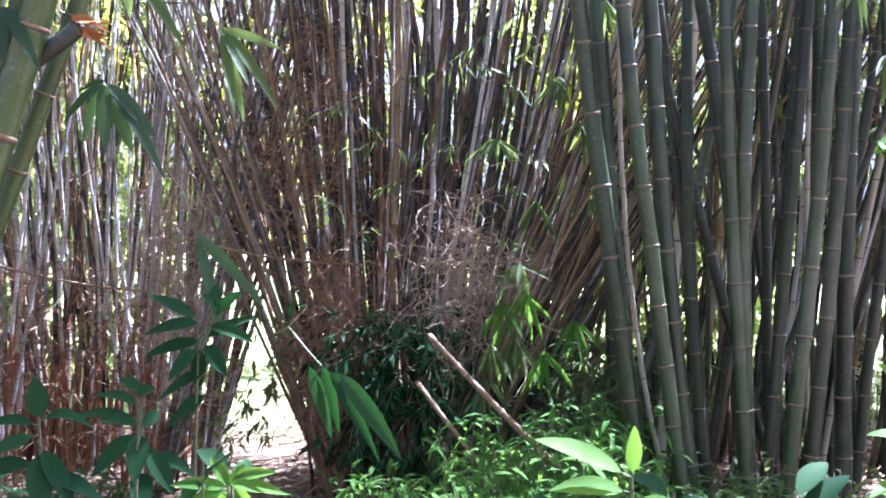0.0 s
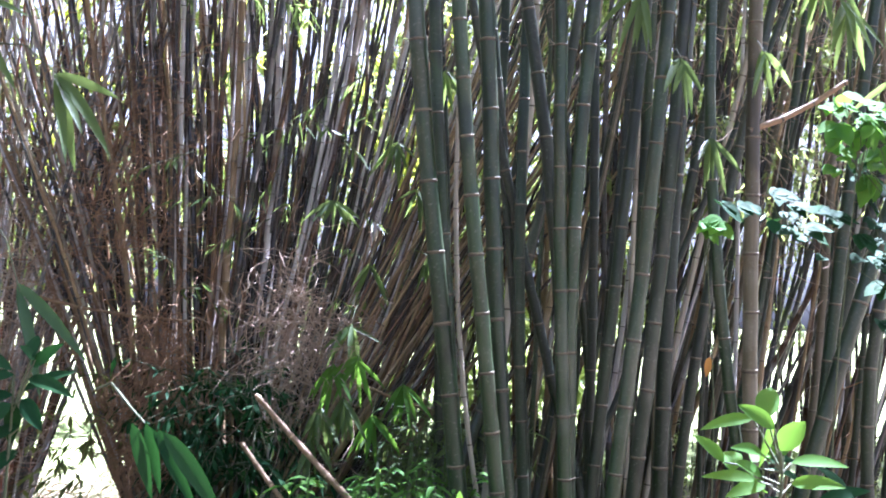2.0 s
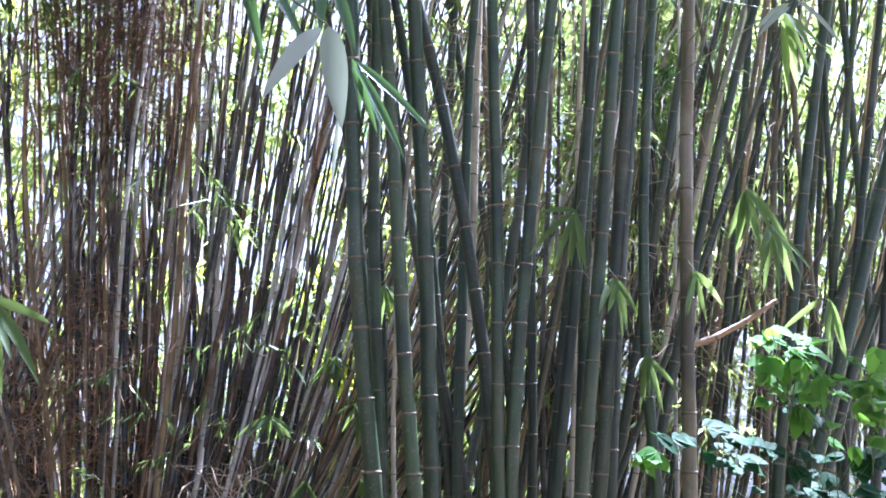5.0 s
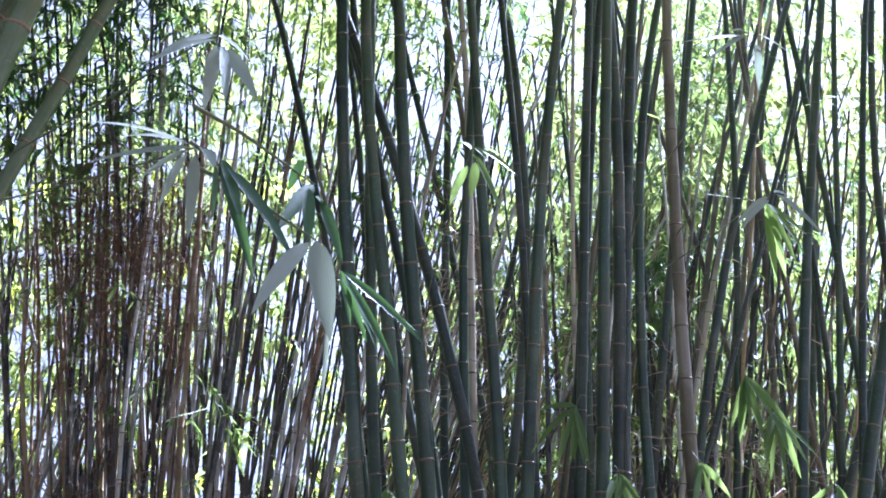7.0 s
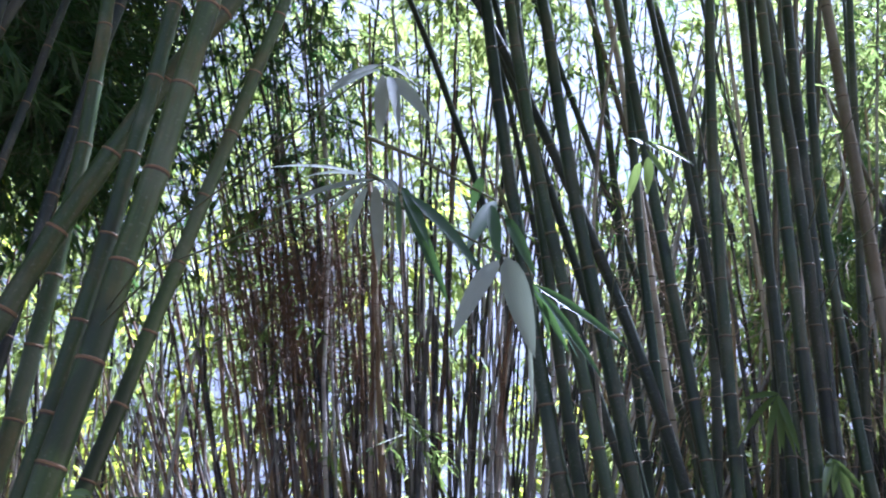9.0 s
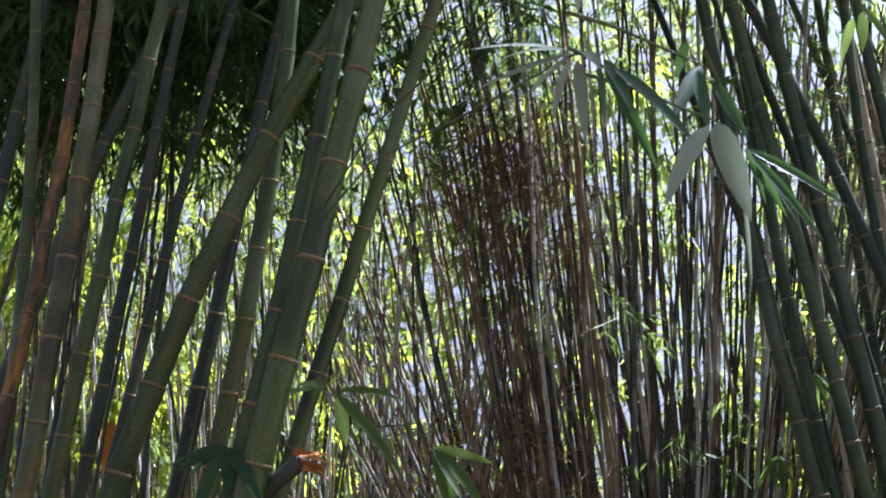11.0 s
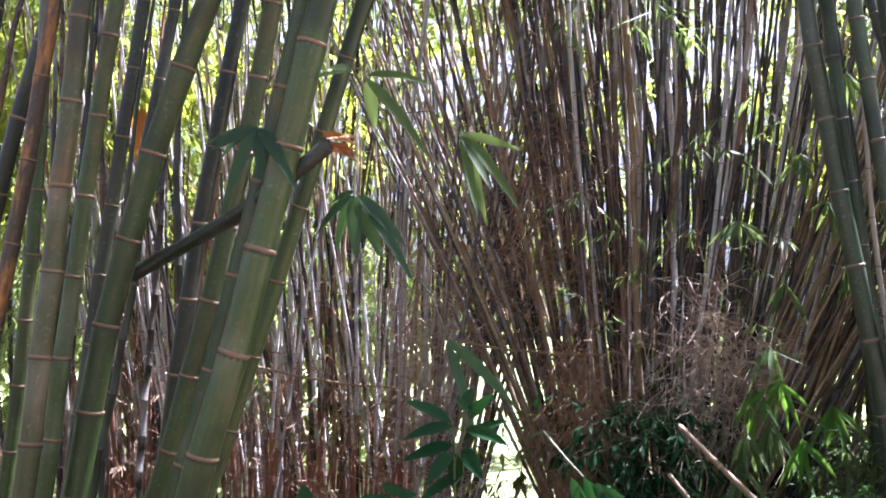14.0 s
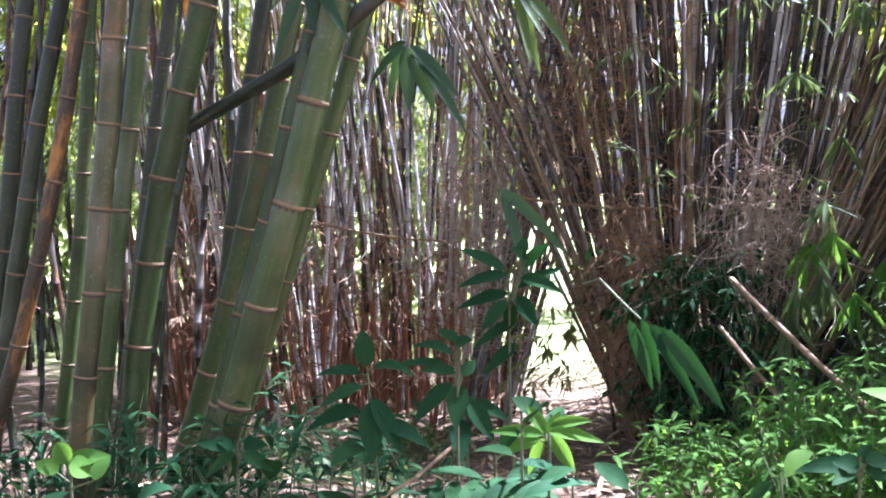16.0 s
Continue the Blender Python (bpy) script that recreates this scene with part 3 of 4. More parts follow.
def spray(x, y, z, reach, leaves, length, width, mat, label, hang=0.8, turn=0.0, spread=1.0, seed=0, toward=(0, 0, 0)):
    """A twig end with a fan of long drooping bamboo leaves."""
    r = random.Random(seed)
    ob = tagged(new("leaf_spray"), label, "leaves")
    ob.location = (x, y, z)
    b = Build()
    start = Vector(reach)
    b.tube([start, start * 0.5 + Vector((0, 0, 0.03 + 0.06 * start.length)), Vector((0, 0, 0))], [0.0035, 0.0026, 0.0018], 5)
    twig = b.done("twig", [BARK], ob)
    for i in range(leaves):
        s = (i + 0.5) / leaves - 0.5
        angle = turn + s * 2.6 * spread + r.gauss(0, 0.28)
        way = Vector((math.sin(angle), r.gauss(-0.1, 0.35), -hang * math.cos(angle) + r.gauss(0, 0.1))) + Vector(toward)
        root = start.normalized() * min(0.1, start.length) * (0.4 * r.random())
        leaf_part(twig, root, way, (r.gauss(0, 0.3), -1, 0.4 + r.gauss(0, 0.3)), length * r.uniform(0.7, 1.1), width * r.uniform(0.8, 1.1), mat, r.uniform(0.05, 0.35))
    return ob


def sapling(x, y, top, leaves, length, width, mat, label, lean=(0, 0), rise=0.35, seed=0, low=0.45, blunt=0.1, category="plant"):
    """A seedling: a thin stem with broad leaves set round its upper part."""
    r = random.Random(seed)
    ob = tagged(new("sapling"), label, category)
    g = height(x, y)
    ob.location = (x, y, g)
    tall = top - g
    b = Build()
    path = [Vector((lean[0] * s * s, lean[1] * s * s, tall * s)) + Vector((0.01 * math.sin(7 * s + seed), 0, 0)) for s in [i / 8 for i in range(9)]]
    b.tube([Vector((0, 0, -0.05))] + path, [0.009] + [0.008 - 0.005 * i / 8 for i in range(9)], 6)
    b.done("stem", [BARK], ob)
    for i in range(leaves):
        s = low + (1 - low) * (i + 0.5) / leaves
        p = path[min(7, int(s * 8))].lerp(path[min(8, int(s * 8) + 1)], s * 8 - int(s * 8))
        angle = seed + i * 2.4 + r.gauss(0, 0.7)
        way = Vector((math.cos(angle), math.sin(angle) * 0.8, rise + 0.5 * max(0, s - 0.8) * 5 + r.gauss(0, 0.3)))
        b = Build()
        stalk = p + way.normalized() * length * 0.18
        b.tube([p, stalk], [0.0025, 0.002], 4, [1])
        b.leaf(stalk, way, (r.gauss(0, 0.25), -0.5 + r.gauss(0, 0.25), 1), length * r.uniform(0.7, 1.1), width * r.uniform(0.8, 1.1), r.uniform(0.15, 0.55), 0, 0.12, 8, blunt)
        b.done("leaf", [mat, BARK], ob)
    return ob


def placed_leaves(parents, mat, leaves):
    """Leaves from root to tip, each (root, tip, width) from the thing's own tip, bowed upwards."""
    for ob, (x, y, z, u, v, w, width) in zip(parents, leaves):
        root, tip = Vector((x, y, z)), Vector((u, v, w))
        long, bow = (tip - root).length, rng.uniform(0.1, 0.28)
        leaf_part(ob, root, tip - root + Vector((0, 0, bow * long)), (rng.gauss(0, 0.3), -0.9, 0.7), long, width * 0.95, mat, bow, 0.0, 8)


def hanging(x, y, z, mat, label, reach, *leaves):
    """Leaves that hang from a thin twig, which reaches back to its culm."""
    ob = tagged(new("leaf_spray"), label, "leaves")
    ob.location = (x, y, z)
    back, b = Vector(reach), Build()
    b.tube([back, back * 0.6 + Vector((0, 0, 0.03 * back.length)), back * 0.2 + Vector((0, 0, 0.008 * back.length)), Vector((0, 0, 0))], [0.004, 0.003, 0.0022, 0.0015], 5)
    placed_leaves([b.done("twig", [BARK], ob)] * len(leaves), mat, leaves)


def rooted(x, y, z, mat, label, *leaves):
    """A seedling on a thin stem that bears its leaves round (x, y, z)."""
    ob = tagged(new("sapling"), label, "plant")
    ob.location = (x, y, z)
    down, b = height(x, y) - z - 0.05, Build()
    b.tube([Vector((0.03, 0.02, down)), Vector((0.02, 0.01, down * 0.6)), Vector((-0.01, 0, down * 0.25)), Vector((0, 0, 0.02))], [0.008, 0.007, 0.0055, 0.003], 6)
    b.done("stem", [BARK], ob)
    stalks = []
    for x, y, z, *rest in leaves:
        b = Build()
        b.tube([Vector((0, 0, min(0.0, z) - 0.02)), Vector((x, y, z))], [0.0028, 0.002], 4)
        stalks.append(b.done("stalk", [BARK], ob))
    placed_leaves(stalks, mat, leaves)


DARKLEAF = "dark green broad-leaved seedling in deep shade"
def leafy(x, y, z, label, mat, *leaves):
    """A seedling whose stem ends at (x, y, z); each leaf: height under the tip, way, length, width, droop."""
    ob = tagged(new("sapling"), label, "plant")
    g = height(x, y)
    ob.location = (x, y, g)
    b = Build()
    path = [Vector((0.015 * math.sin(5 * s + x * 9), 0.01 * math.sin(4 * s), (z - g) * s)) for s in (-0.03, 0.2, 0.4, 0.6, 0.8, 1)]
    b.tube(path, [0.008, 0.0075, 0.007, 0.006, 0.005, 0.003], 6)
    b.done("stem", [BARK], ob)
    for below, way, length, width, droop in leaves:
        b, p, way = Build(), path[-1] - Vector((0, 0, below)), Vector(way).normalized()
        stalk = p + way * length * 0.12
        b.tube([p, stalk], [0.0025, 0.002], 4, [1])
        b.leaf(stalk, way, (0.15, -0.6, 1), length, width, droop, 0, 0.14, 10, 0.05)
        b.done("leaf", [mat, BARK], ob)
    return ob


leafy(-0.92, 2.70, 1.21, "green broad-leaved seedling with an upright young leaf", BROAD,
      (0.0, (-0.1, 0, 1), 0.09, 0.052, -0.05), (0.0, (1, -0.2, 0.5), 0.135, 0.034, 0.6), (0.01, (-1, 0.1, 0.25), 0.13, 0.042, 0.3),
      (0.03, (-0.8, -0.5, -0.2), 0.11, 0.045, 0.2), (0.06, (0.2, -0.5, -0.8), 0.14, 0.06, 0.1), (0.05, (0.7, -0.4, -0.9), 0.15, 0.05, 0.1),
      (0.10, (-0.9, -0.3, 0.1), 0.14, 0.06, 0.4), (0.14, (0.9, -0.2, 0.2), 0.15, 0.055, 0.5), (0.19, (-0.3, -0.9, 0.3), 0.15, 0.06, 0.4))
leafy(-0.80, 3.2, 1.17, "dark green seedling with long pointed leaves", BROAD,
      (0.0, (-1, 0, 0.75), 0.15, 0.04, 0.45), (0.03, (-1, -0.2, 0.35), 0.19, 0.038, 0.35), (0.06, (-0.7, -0.4, -0.5), 0.14, 0.062, 0.2),
      (0.09, (0.6, -0.3, -0.7), 0.14, 0.06, 0.1), (0.13, (0.9, -0.3, 0.1), 0.15, 0.05, 0.4), (0.16, (0.2, -0.8, -0.4), 0.15, 0.06, 0.2))
sapling(-0.95, 2.75, 0.98, 8, 0.16, 0.06, BROAD, DARKLEAF, seed=4)
sapling(-0.52, 2.6, 1.13, 9, 0.14, 0.055, BROAD, "green broad-leaved seedling among the litter", seed=5, rise=0.3)
sapling(-0.62, 2.75, 1.03, 9, 0.16, 0.06, BROAD, DARKLEAF, seed=12)
sapling(-0.42, 2.7, 0.98, 9, 0.15, 0.055, BROAD, DARKLEAF, seed=17)
sapling(-1.15, 2.6, 0.98, 8, 0.17, 0.06, BROAD, DARKLEAF, seed=21)
sapling(-1.38, 2.35, 0.98, 7, 0.16, 0.055, BROAD, "green seedling with glossy pointed leaves", seed=22, rise=0.6)
sapling(-1.72, 2.45, 0.98, 8, 0.17, 0.06, BROAD, DARKLEAF, seed=25)
BRIGHT = "bright fresh green seedling with large smooth leaves"
leafy(0.385, 2.5, 1.12, BRIGHT, FRESH, (0.0, (-1, 0, 0.55), 0.21, 0.062, 0.15), (0.0, (0.05, 0, 1), 0.10, 0.036, 0.0),
      (0.03, (-1, -0.1, 0.18), 0.16, 0.06, 0.15), (0.05, (0.8, -0.4, 0.1), 0.12, 0.05, 0.4), (0.1, (-0.3, -0.9, 0.2), 0.16, 0.06, 0.3))
sapling(0.50, 2.6, 1.07, 4, 0.13, 0.06, BROAD, "small green seedling beside the bright one", seed=8, rise=0.5, low=0.8)
sapling(0.76, 2.6, 1.06, 6, 0.17, 0.06, BROAD, "green seedling with pointed leaves", seed=33, rise=0.25, low=0.75)
sapling(1.30, 3.0, 1.36, 10, 0.16, 0.062, FRESH, "pale green leafy shrub at the clump's edge", seed=35, rise=0.25, low=0.6)
sapling(1.22, 3.0, 1.22, 10, 0.15, 0.055, FRESH, "pale green leafy shrub at the clump's edge", seed=36, rise=0.15, low=0.6)
sapling(1.45, 3.05, 1.24, 11, 0.16, 0.06, BROAD, "green leafy shrub at the clump's edge", seed=37, rise=0.2, low=0.6)
sapling(1.60, 3.1, 1.15, 10, 0.16, 0.06, BROAD, "green leafy shrub at the clump's edge", seed=38, rise=0.2, low=0.6)


def climber(x, y, z, leaves, size, mat, label, wide=(0.13, 0.08, 0.08), seed=0):
    """A thin vine that ends in a loose cluster of small broad leaves."""
    r = random.Random(seed)
    ob = tagged(new("climber"), label, "plant")
    g = height(x, y)
    ob.location = (x, y, g)
    b = Build()
    path = [Vector((0.03 * math.sin(6 * s + seed), 0.02 * math.sin(5 * s), (z - g) * s)) for s in [i / 10 for i in range(11)]]
    b.tube([Vector((0, 0, -0.05))] + path, [0.005] + [0.0045 - 0.003 * i / 10 for i in range(11)], 5)
    b.done("stem", [BARK], ob)
    for i in range(leaves):
        tip = path[-1] + Vector([r.gauss(0, w) for w in wide])
        foot = path[-1] + Vector((0, 0, -r.uniform(0, 0.2)))
        b = Build()
        b.tube([foot, foot.lerp(tip, 0.6) + Vector((0, 0, 0.02)), tip], [0.0016, 0.0013, 0.001], 3, [1, 1])
        way = Vector((r.gauss(0, 0.7), r.gauss(-0.5, 0.5), r.gauss(-0.3, 0.4)))
        long = size * r.uniform(0.6, 1.15)
        for turn in (-0.8, 0, 0.8):  # three lobes
            lobe = way + way.cross(Vector((0, -0.6, 1))).normalized() * turn * 0.7
            b.leaf(tip, lobe, (r.gauss(0, 0.2), -0.7, 1), long * (1 if turn == 0 else 0.72), long * 0.62, r.uniform(0.1, 0.4), 0, 0.1, 5, 0.15)
        b.done("leaf", [mat, BARK], ob)
    return ob


VINE, DARKVINE = "pale green lobed-leaf climber rising into the light", "green climber with small lobed leaves"
climber(1.72, 3.4, 2.24, 20, 0.085, FRESH, VINE, (0.09, 0.06, 0.06), seed=39)
climber(1.88, 3.42, 2.16, 26, 0.085, FRESH, VINE, (0.10, 0.06, 0.06), seed=41)
climber(2.05, 3.5, 2.12, 20, 0.085, FRESH, VINE, (0.08, 0.06, 0.08), seed=52)
climber(1.36, 3.6, 1.92, 5, 0.10, FRESH, VINE, (0.05, 0.03, 0.03), seed=42)
climber(1.62, 3.6, 1.98, 14, 0.10, BROAD, DARKVINE, (0.10, 0.05, 0.04), seed=44)
climber(2.0, 3.6, 1.90, 26, 0.09, BROAD, DARKVINE, (0.10, 0.06, 0.12), seed=43)
climber(2.12, 3.5, 1.65, 30, 0.09, BROAD, DARKVINE, (0.10, 0.06, 0.16), seed=45)
sapling(-0.52, 2.95, 1.06, 10, 0.15, 0.06, BROAD, "green broad-leaved seedling among the litter", seed=44)
sapling(-0.30, 2.8, 0.92, 9, 0.15, 0.055, BROAD, DARKLEAF, seed=45)
sapling(-0.05, 2.75, 0.90, 8, 0.15, 0.055, BROAD, DARKLEAF, seed=46)
sapling(0.05, 2.9, 0.93, 8, 0.15, 0.055, FRESH, "light green seedling with pointed leaves", seed=47)

# a young palm frond, pleated
frond = tagged(new("palm_frond"), "pleated green young palm frond close to the ground", "palm")
frond.location = (-0.72, 2.6, 0.78)
b = Build()
b.tube([Vector((-0.02, 0.02, -0.85)), Vector((0, 0, -0.3)), Vector((0, -0.02, 0.1)), Vector((0.2, -0.06, 0.17))], [0.008, 0.006, 0.004, 0.002], 6)
b.done("stem", [BARK], frond)
for i in range(9):
    s = i / 8
    leaf_part(frond, (0.2 * s, -0.06 * s, 0.10 + 0.07 * s), (-0.35 + 0.9 * s, -0.5, -0.45 + 0.45 * s), (0, -0.5, 1), 0.22, 0.04, BROAD, 0.2)
    leaf_part(frond, (0.2 * s, -0.06 * s, 0.10 + 0.07 * s), (-0.2 + 0.9 * s, 0.5, 0.3), (0, -0.5, 1), 0.2, 0.04, BROAD, 0.3)

DROOP = "drooping fan of long dark green bamboo leaves"
spray(-1.55, 4.15, 2.45, (-0.1, 0.2, 0.1), 6, 0.26, 0.05, DEEP, DROOP, seed=3, turn=-0.6)
spray(-0.85, 4.6, 2.45, (-0.3, 0.2, 0.15), 5, 0.33, 0.045, LEAF, DROOP, seed=4, turn=0.5, spread=0.3)
hanging(-0.20, 1.95, 1.41, BROAD, "large dark glossy leaves hanging from an arching twig", (-0.24, 1.15, -0.03),
      (-0.02, 0.00, 0.00, 0.01, 0.02, -0.11, 0.025), (-0.00, 0.01, -0.00, 0.02, 0.04, -0.10, 0.021), (0.02, 0.01, -0.01, 0.06, 0.04, -0.11, 0.027),
      (0.03, -0.02, -0.01, 0.12, -0.01, -0.14, 0.032), (0.01, 0.02, -0.01, 0.08, 0.01, -0.14, 0.021))
rooted(-0.64, 3.10, 1.34, BROAD, "tall dark green shrub with long drooping leaves",
      (-0.01, 0.02, 0.08, -0.13, -0.06, 0.15, 0.040), (0.00, -0.00, 0.07, -0.13, -0.04, 0.04, 0.040), (-0.00, 0.00, 0.02, -0.14, -0.00, -0.02, 0.043),
      (-0.00, -0.02, 0.00, -0.06, -0.04, -0.07, 0.049), (0.01, -0.01, 0.00, -0.01, 0.04, -0.10, 0.046), (0.02, 0.01, 0.01, 0.08, -0.05, -0.06, 0.046),
      (0.03, 0.01, 0.06, 0.15, -0.05, 0.02, 0.040), (0.04, 0.00, 0.09, 0.13, -0.05, 0.16, 0.037), (0.04, -0.02, 0.11, 0.05, 0.03, 0.19, 0.040),
      (0.05, -0.01, 0.11, 0.01, -0.04, 0.15, 0.030), (0.02, 0.02, 0.03, 0.16, 0.03, 0.09, 0.034), (0.02, -0.01, -0.06, -0.11, 0.05, -0.14, 0.046),
      (0.02, 0.00, -0.12, -0.07, 0.01, -0.20, 0.043))
rooted(-0.72, 2.80, 1.17, BROAD, "dark green seedling with long pointed leaves",
      (-0.00, -0.01, 0.02, -0.11, 0.04, 0.02, 0.034), (0.01, 0.01, 0.01, 0.04, 0.05, 0.05, 0.034), (0.00, 0.02, -0.01, -0.00, -0.03, -0.10, 0.056),
      (0.03, -0.01, -0.05, 0.09, -0.05, -0.13, 0.048), (-0.00, -0.01, 0.09, 0.06, -0.06, 0.11, 0.034), (0.01, -0.01, 0.10, -0.05, 0.00, 0.13, 0.031))
spray(-0.72, 3.5, 1.62, (-0.12, 0.1, 0.22), 3, 0.30, 0.035, DEEP, DROOP, seed=6, turn=0.5, spread=0.25)
hanging(-0.06, 1.62, 2.55, GREYLEAF, "bamboo leaves hanging overhead, coloured pale for the light they catch", (-1.1, 2.45, 0.7),
      (-0.00, 0.00, 0.00, -0.16, 0.02, -0.03, 0.020), (-0.01, 0.01, 0.01, -0.13, 0.04, 0.03, 0.018), (-0.01, 0.01, 0.00, -0.08, 0.04, -0.04, 0.023),
      (-0.01, -0.02, -0.02, -0.04, -0.01, -0.10, 0.025), (-0.00, 0.02, -0.00, 0.00, 0.01, -0.12, 0.021), (0.01, 0.02, 0.01, 0.03, -0.06, -0.06, 0.027),
      (-0.02, -0.00, 0.01, -0.16, -0.04, 0.01, 0.011))
hanging(-0.02, 1.66, 2.54, DEEP, "long green bamboo leaves hanging overhead", (-0.05, 0, 0.04),
      (-0.00, 0.00, 0.00, 0.05, -0.00, -0.16, 0.023), (0.01, -0.02, -0.01, 0.10, -0.04, -0.15, 0.027), (-0.01, -0.01, 0.00, -0.01, 0.04, -0.07, 0.023),
      (0.00, 0.01, 0.02, 0.03, -0.05, -0.10, 0.020))
hanging(0.13, 1.62, 2.41, GREYLEAF, "broad pale worn leaves hanging before the culms", (-0.2, 0.1, 0.16),
      (-0.01, 0.01, 0.00, -0.08, -0.05, -0.13, 0.034), (0.00, 0.00, -0.00, 0.02, -0.05, -0.16, 0.041), (0.02, -0.02, -0.13, 0.02, 0.03, -0.23, 0.014))
hanging(0.18, 1.75, 2.42, DEEP, "narrow green bamboo leaves hanging overhead", (-0.05, -0.1, 0.12),
      (-0.00, -0.01, -0.01, 0.12, -0.04, -0.13, 0.017), (0.01, 0.02, -0.01, 0.09, 0.03, -0.15, 0.020), (-0.00, -0.01, -0.02, 0.06, 0.05, -0.11, 0.017),
      (-0.00, 0.00, -0.02, 0.04, 0.01, -0.11, 0.015), (0.04, -0.01, -0.05, 0.13, 0.04, -0.09, 0.015), (0.00, 0.01, 0.00, 0.02, 0.05, -0.07, 0.018))
hanging(0.13, 1.70, 2.54, DEEP, "green bamboo leaves hanging overhead", (-0.2, -0.05, 0.1),
      (0.00, 0.02, 0.01, -0.05, -0.03, -0.09, 0.028), (-0.01, -0.01, -0.01, -0.01, -0.05, -0.12, 0.022), (0.01, -0.01, -0.03, 0.04, -0.06, -0.15, 0.020),
      (-0.02, -0.01, 0.04, -0.04, 0.00, -0.01, 0.020), (0.00, -0.02, -0.03, 0.03, 0.01, -0.05, 0.022))
hanging(-0.04, 1.62, 2.76, GREYLEAF, "bamboo leaves hanging overhead, coloured pale for the light they catch", (-1.1, 2.45, 0.55),
      (-0.00, -0.01, -0.02, -0.10, -0.03, -0.09, 0.023), (-0.00, 0.01, 0.00, -0.08, -0.01, -0.05, 0.024), (-0.00, -0.01, -0.03, -0.01, -0.01, -0.14, 0.024),
      (0.01, 0.01, -0.02, 0.02, -0.06, -0.15, 0.021), (0.01, 0.02, -0.02, 0.06, -0.07, -0.15, 0.024), (0.00, 0.01, 0.00, 0.05, 0.03, -0.03, 0.021))
hanging(0.66, 3.00, 3.31, LEAF, "small spray of green and pale bamboo leaves", (0.35, 3.1, 0.4),
      (-0.00, -0.02, -0.01, -0.04, 0.02, 0.04, 0.027), (0.01, -0.01, -0.00, 0.05, -0.00, -0.03, 0.033), (0.03, -0.02, -0.01, 0.11, -0.06, -0.10, 0.023),
      (0.01, -0.01, -0.02, 0.09, 0.04, -0.16, 0.037), (-0.01, -0.01, -0.06, -0.05, 0.02, -0.16, 0.033), (0.02, 0.02, -0.03, 0.01, 0.04, -0.12, 0.037))
hanging(1.40, 2.60, 3.53, GREYLEAF, "bamboo leaves hanging overhead, coloured pale for the light they catch", (0.9, 3.7, 0.9),
      (-0.01, -0.01, -0.01, -0.24, -0.03, -0.07, 0.020), (-0.02, 0.00, -0.00, -0.14, 0.02, -0.09, 0.023), (-0.01, -0.02, -0.04, -0.00, 0.02, -0.15, 0.027),
      (0.01, 0.01, 0.01, 0.11, 0.03, -0.03, 0.023), (-0.03, -0.02, -0.01, -0.06, 0.04, 0.04, 0.020))
hanging(1.38, 2.60, 3.04, GREYLEAF, "bamboo leaves hanging overhead, coloured pale for the light they catch", (0.9, 3.7, 0.9),
      (0.01, -0.02, -0.01, 0.11, -0.03, -0.12, 0.028), (-0.00, 0.00, -0.01, -0.07, 0.04, -0.07, 0.028), (0.01, -0.01, -0.00, 0.09, 0.04, 0.01, 0.022),
      (-0.00, 0.00, -0.02, -0.09, -0.03, -0.12, 0.022))
hanging(-1.21, 4.20, 2.66, LEAF, "drooping fan of green bamboo leaves by the culms", (-0.1, 0.2, 0.02),
      (0.07, -0.01, -0.03, 0.33, -0.05, -0.10, 0.043), (0.07, -0.02, -0.04, 0.27, -0.05, -0.32, 0.051), (0.07, 0.01, -0.04, 0.08, 0.05, -0.19, 0.056),
      (0.00, -0.01, -0.01, -0.19, -0.06, -0.05, 0.038), (0.01, 0.02, 0.00, -0.08, -0.01, 0.01, 0.047))
hanging(-1.23, 4.30, 2.21, DEEP, "drooping fan of long dark green bamboo leaves", (-0.05, 0.2, 0.12),
      (0.00, -0.00, -0.01, -0.11, -0.04, -0.14, 0.056), (-0.01, 0.00, -0.01, -0.08, 0.03, -0.21, 0.056), (0.00, -0.00, -0.01, 0.01, -0.02, -0.24, 0.064),
      (0.01, -0.02, -0.02, 0.08, 0.04, -0.23, 0.064), (0.02, -0.02, -0.01, 0.18, -0.01, -0.20, 0.056), (0.01, 0.01, -0.01, 0.19, -0.05, -0.31, 0.052),
      (0.00, 0.01, 0.00, -0.10, 0.04, -0.03, 0.043))
rooted(1.17, 2.60, 1.29, FRESH, "light green seedling with large pointed leaves",
      (-0.07, 0.01, 0.10, -0.19, 0.02, 0.07, 0.036), (-0.03, -0.02, 0.08, -0.13, -0.02, 0.14, 0.041), (-0.04, -0.01, 0.09, -0.04, 0.03, 0.00, 0.052),
      (-0.01, -0.01, 0.03, 0.05, -0.02, 0.11, 0.060), (0.03, 0.02, -0.00, 0.18, 0.03, -0.01, 0.036), (0.03, 0.02, -0.05, 0.15, -0.02, -0.05, 0.041),
      (-0.14, -0.00, 0.00, -0.22, 0.02, 0.07, 0.033), (-0.05, -0.00, 0.02, -0.15, -0.04, 0.04, 0.030), (-0.05, -0.00, -0.03, -0.14, -0.05, 0.01, 0.036),
      (-0.06, -0.00, -0.04, -0.18, 0.05, -0.04, 0.036), (-0.03, 0.02, -0.05, -0.13, 0.01, -0.08, 0.041))
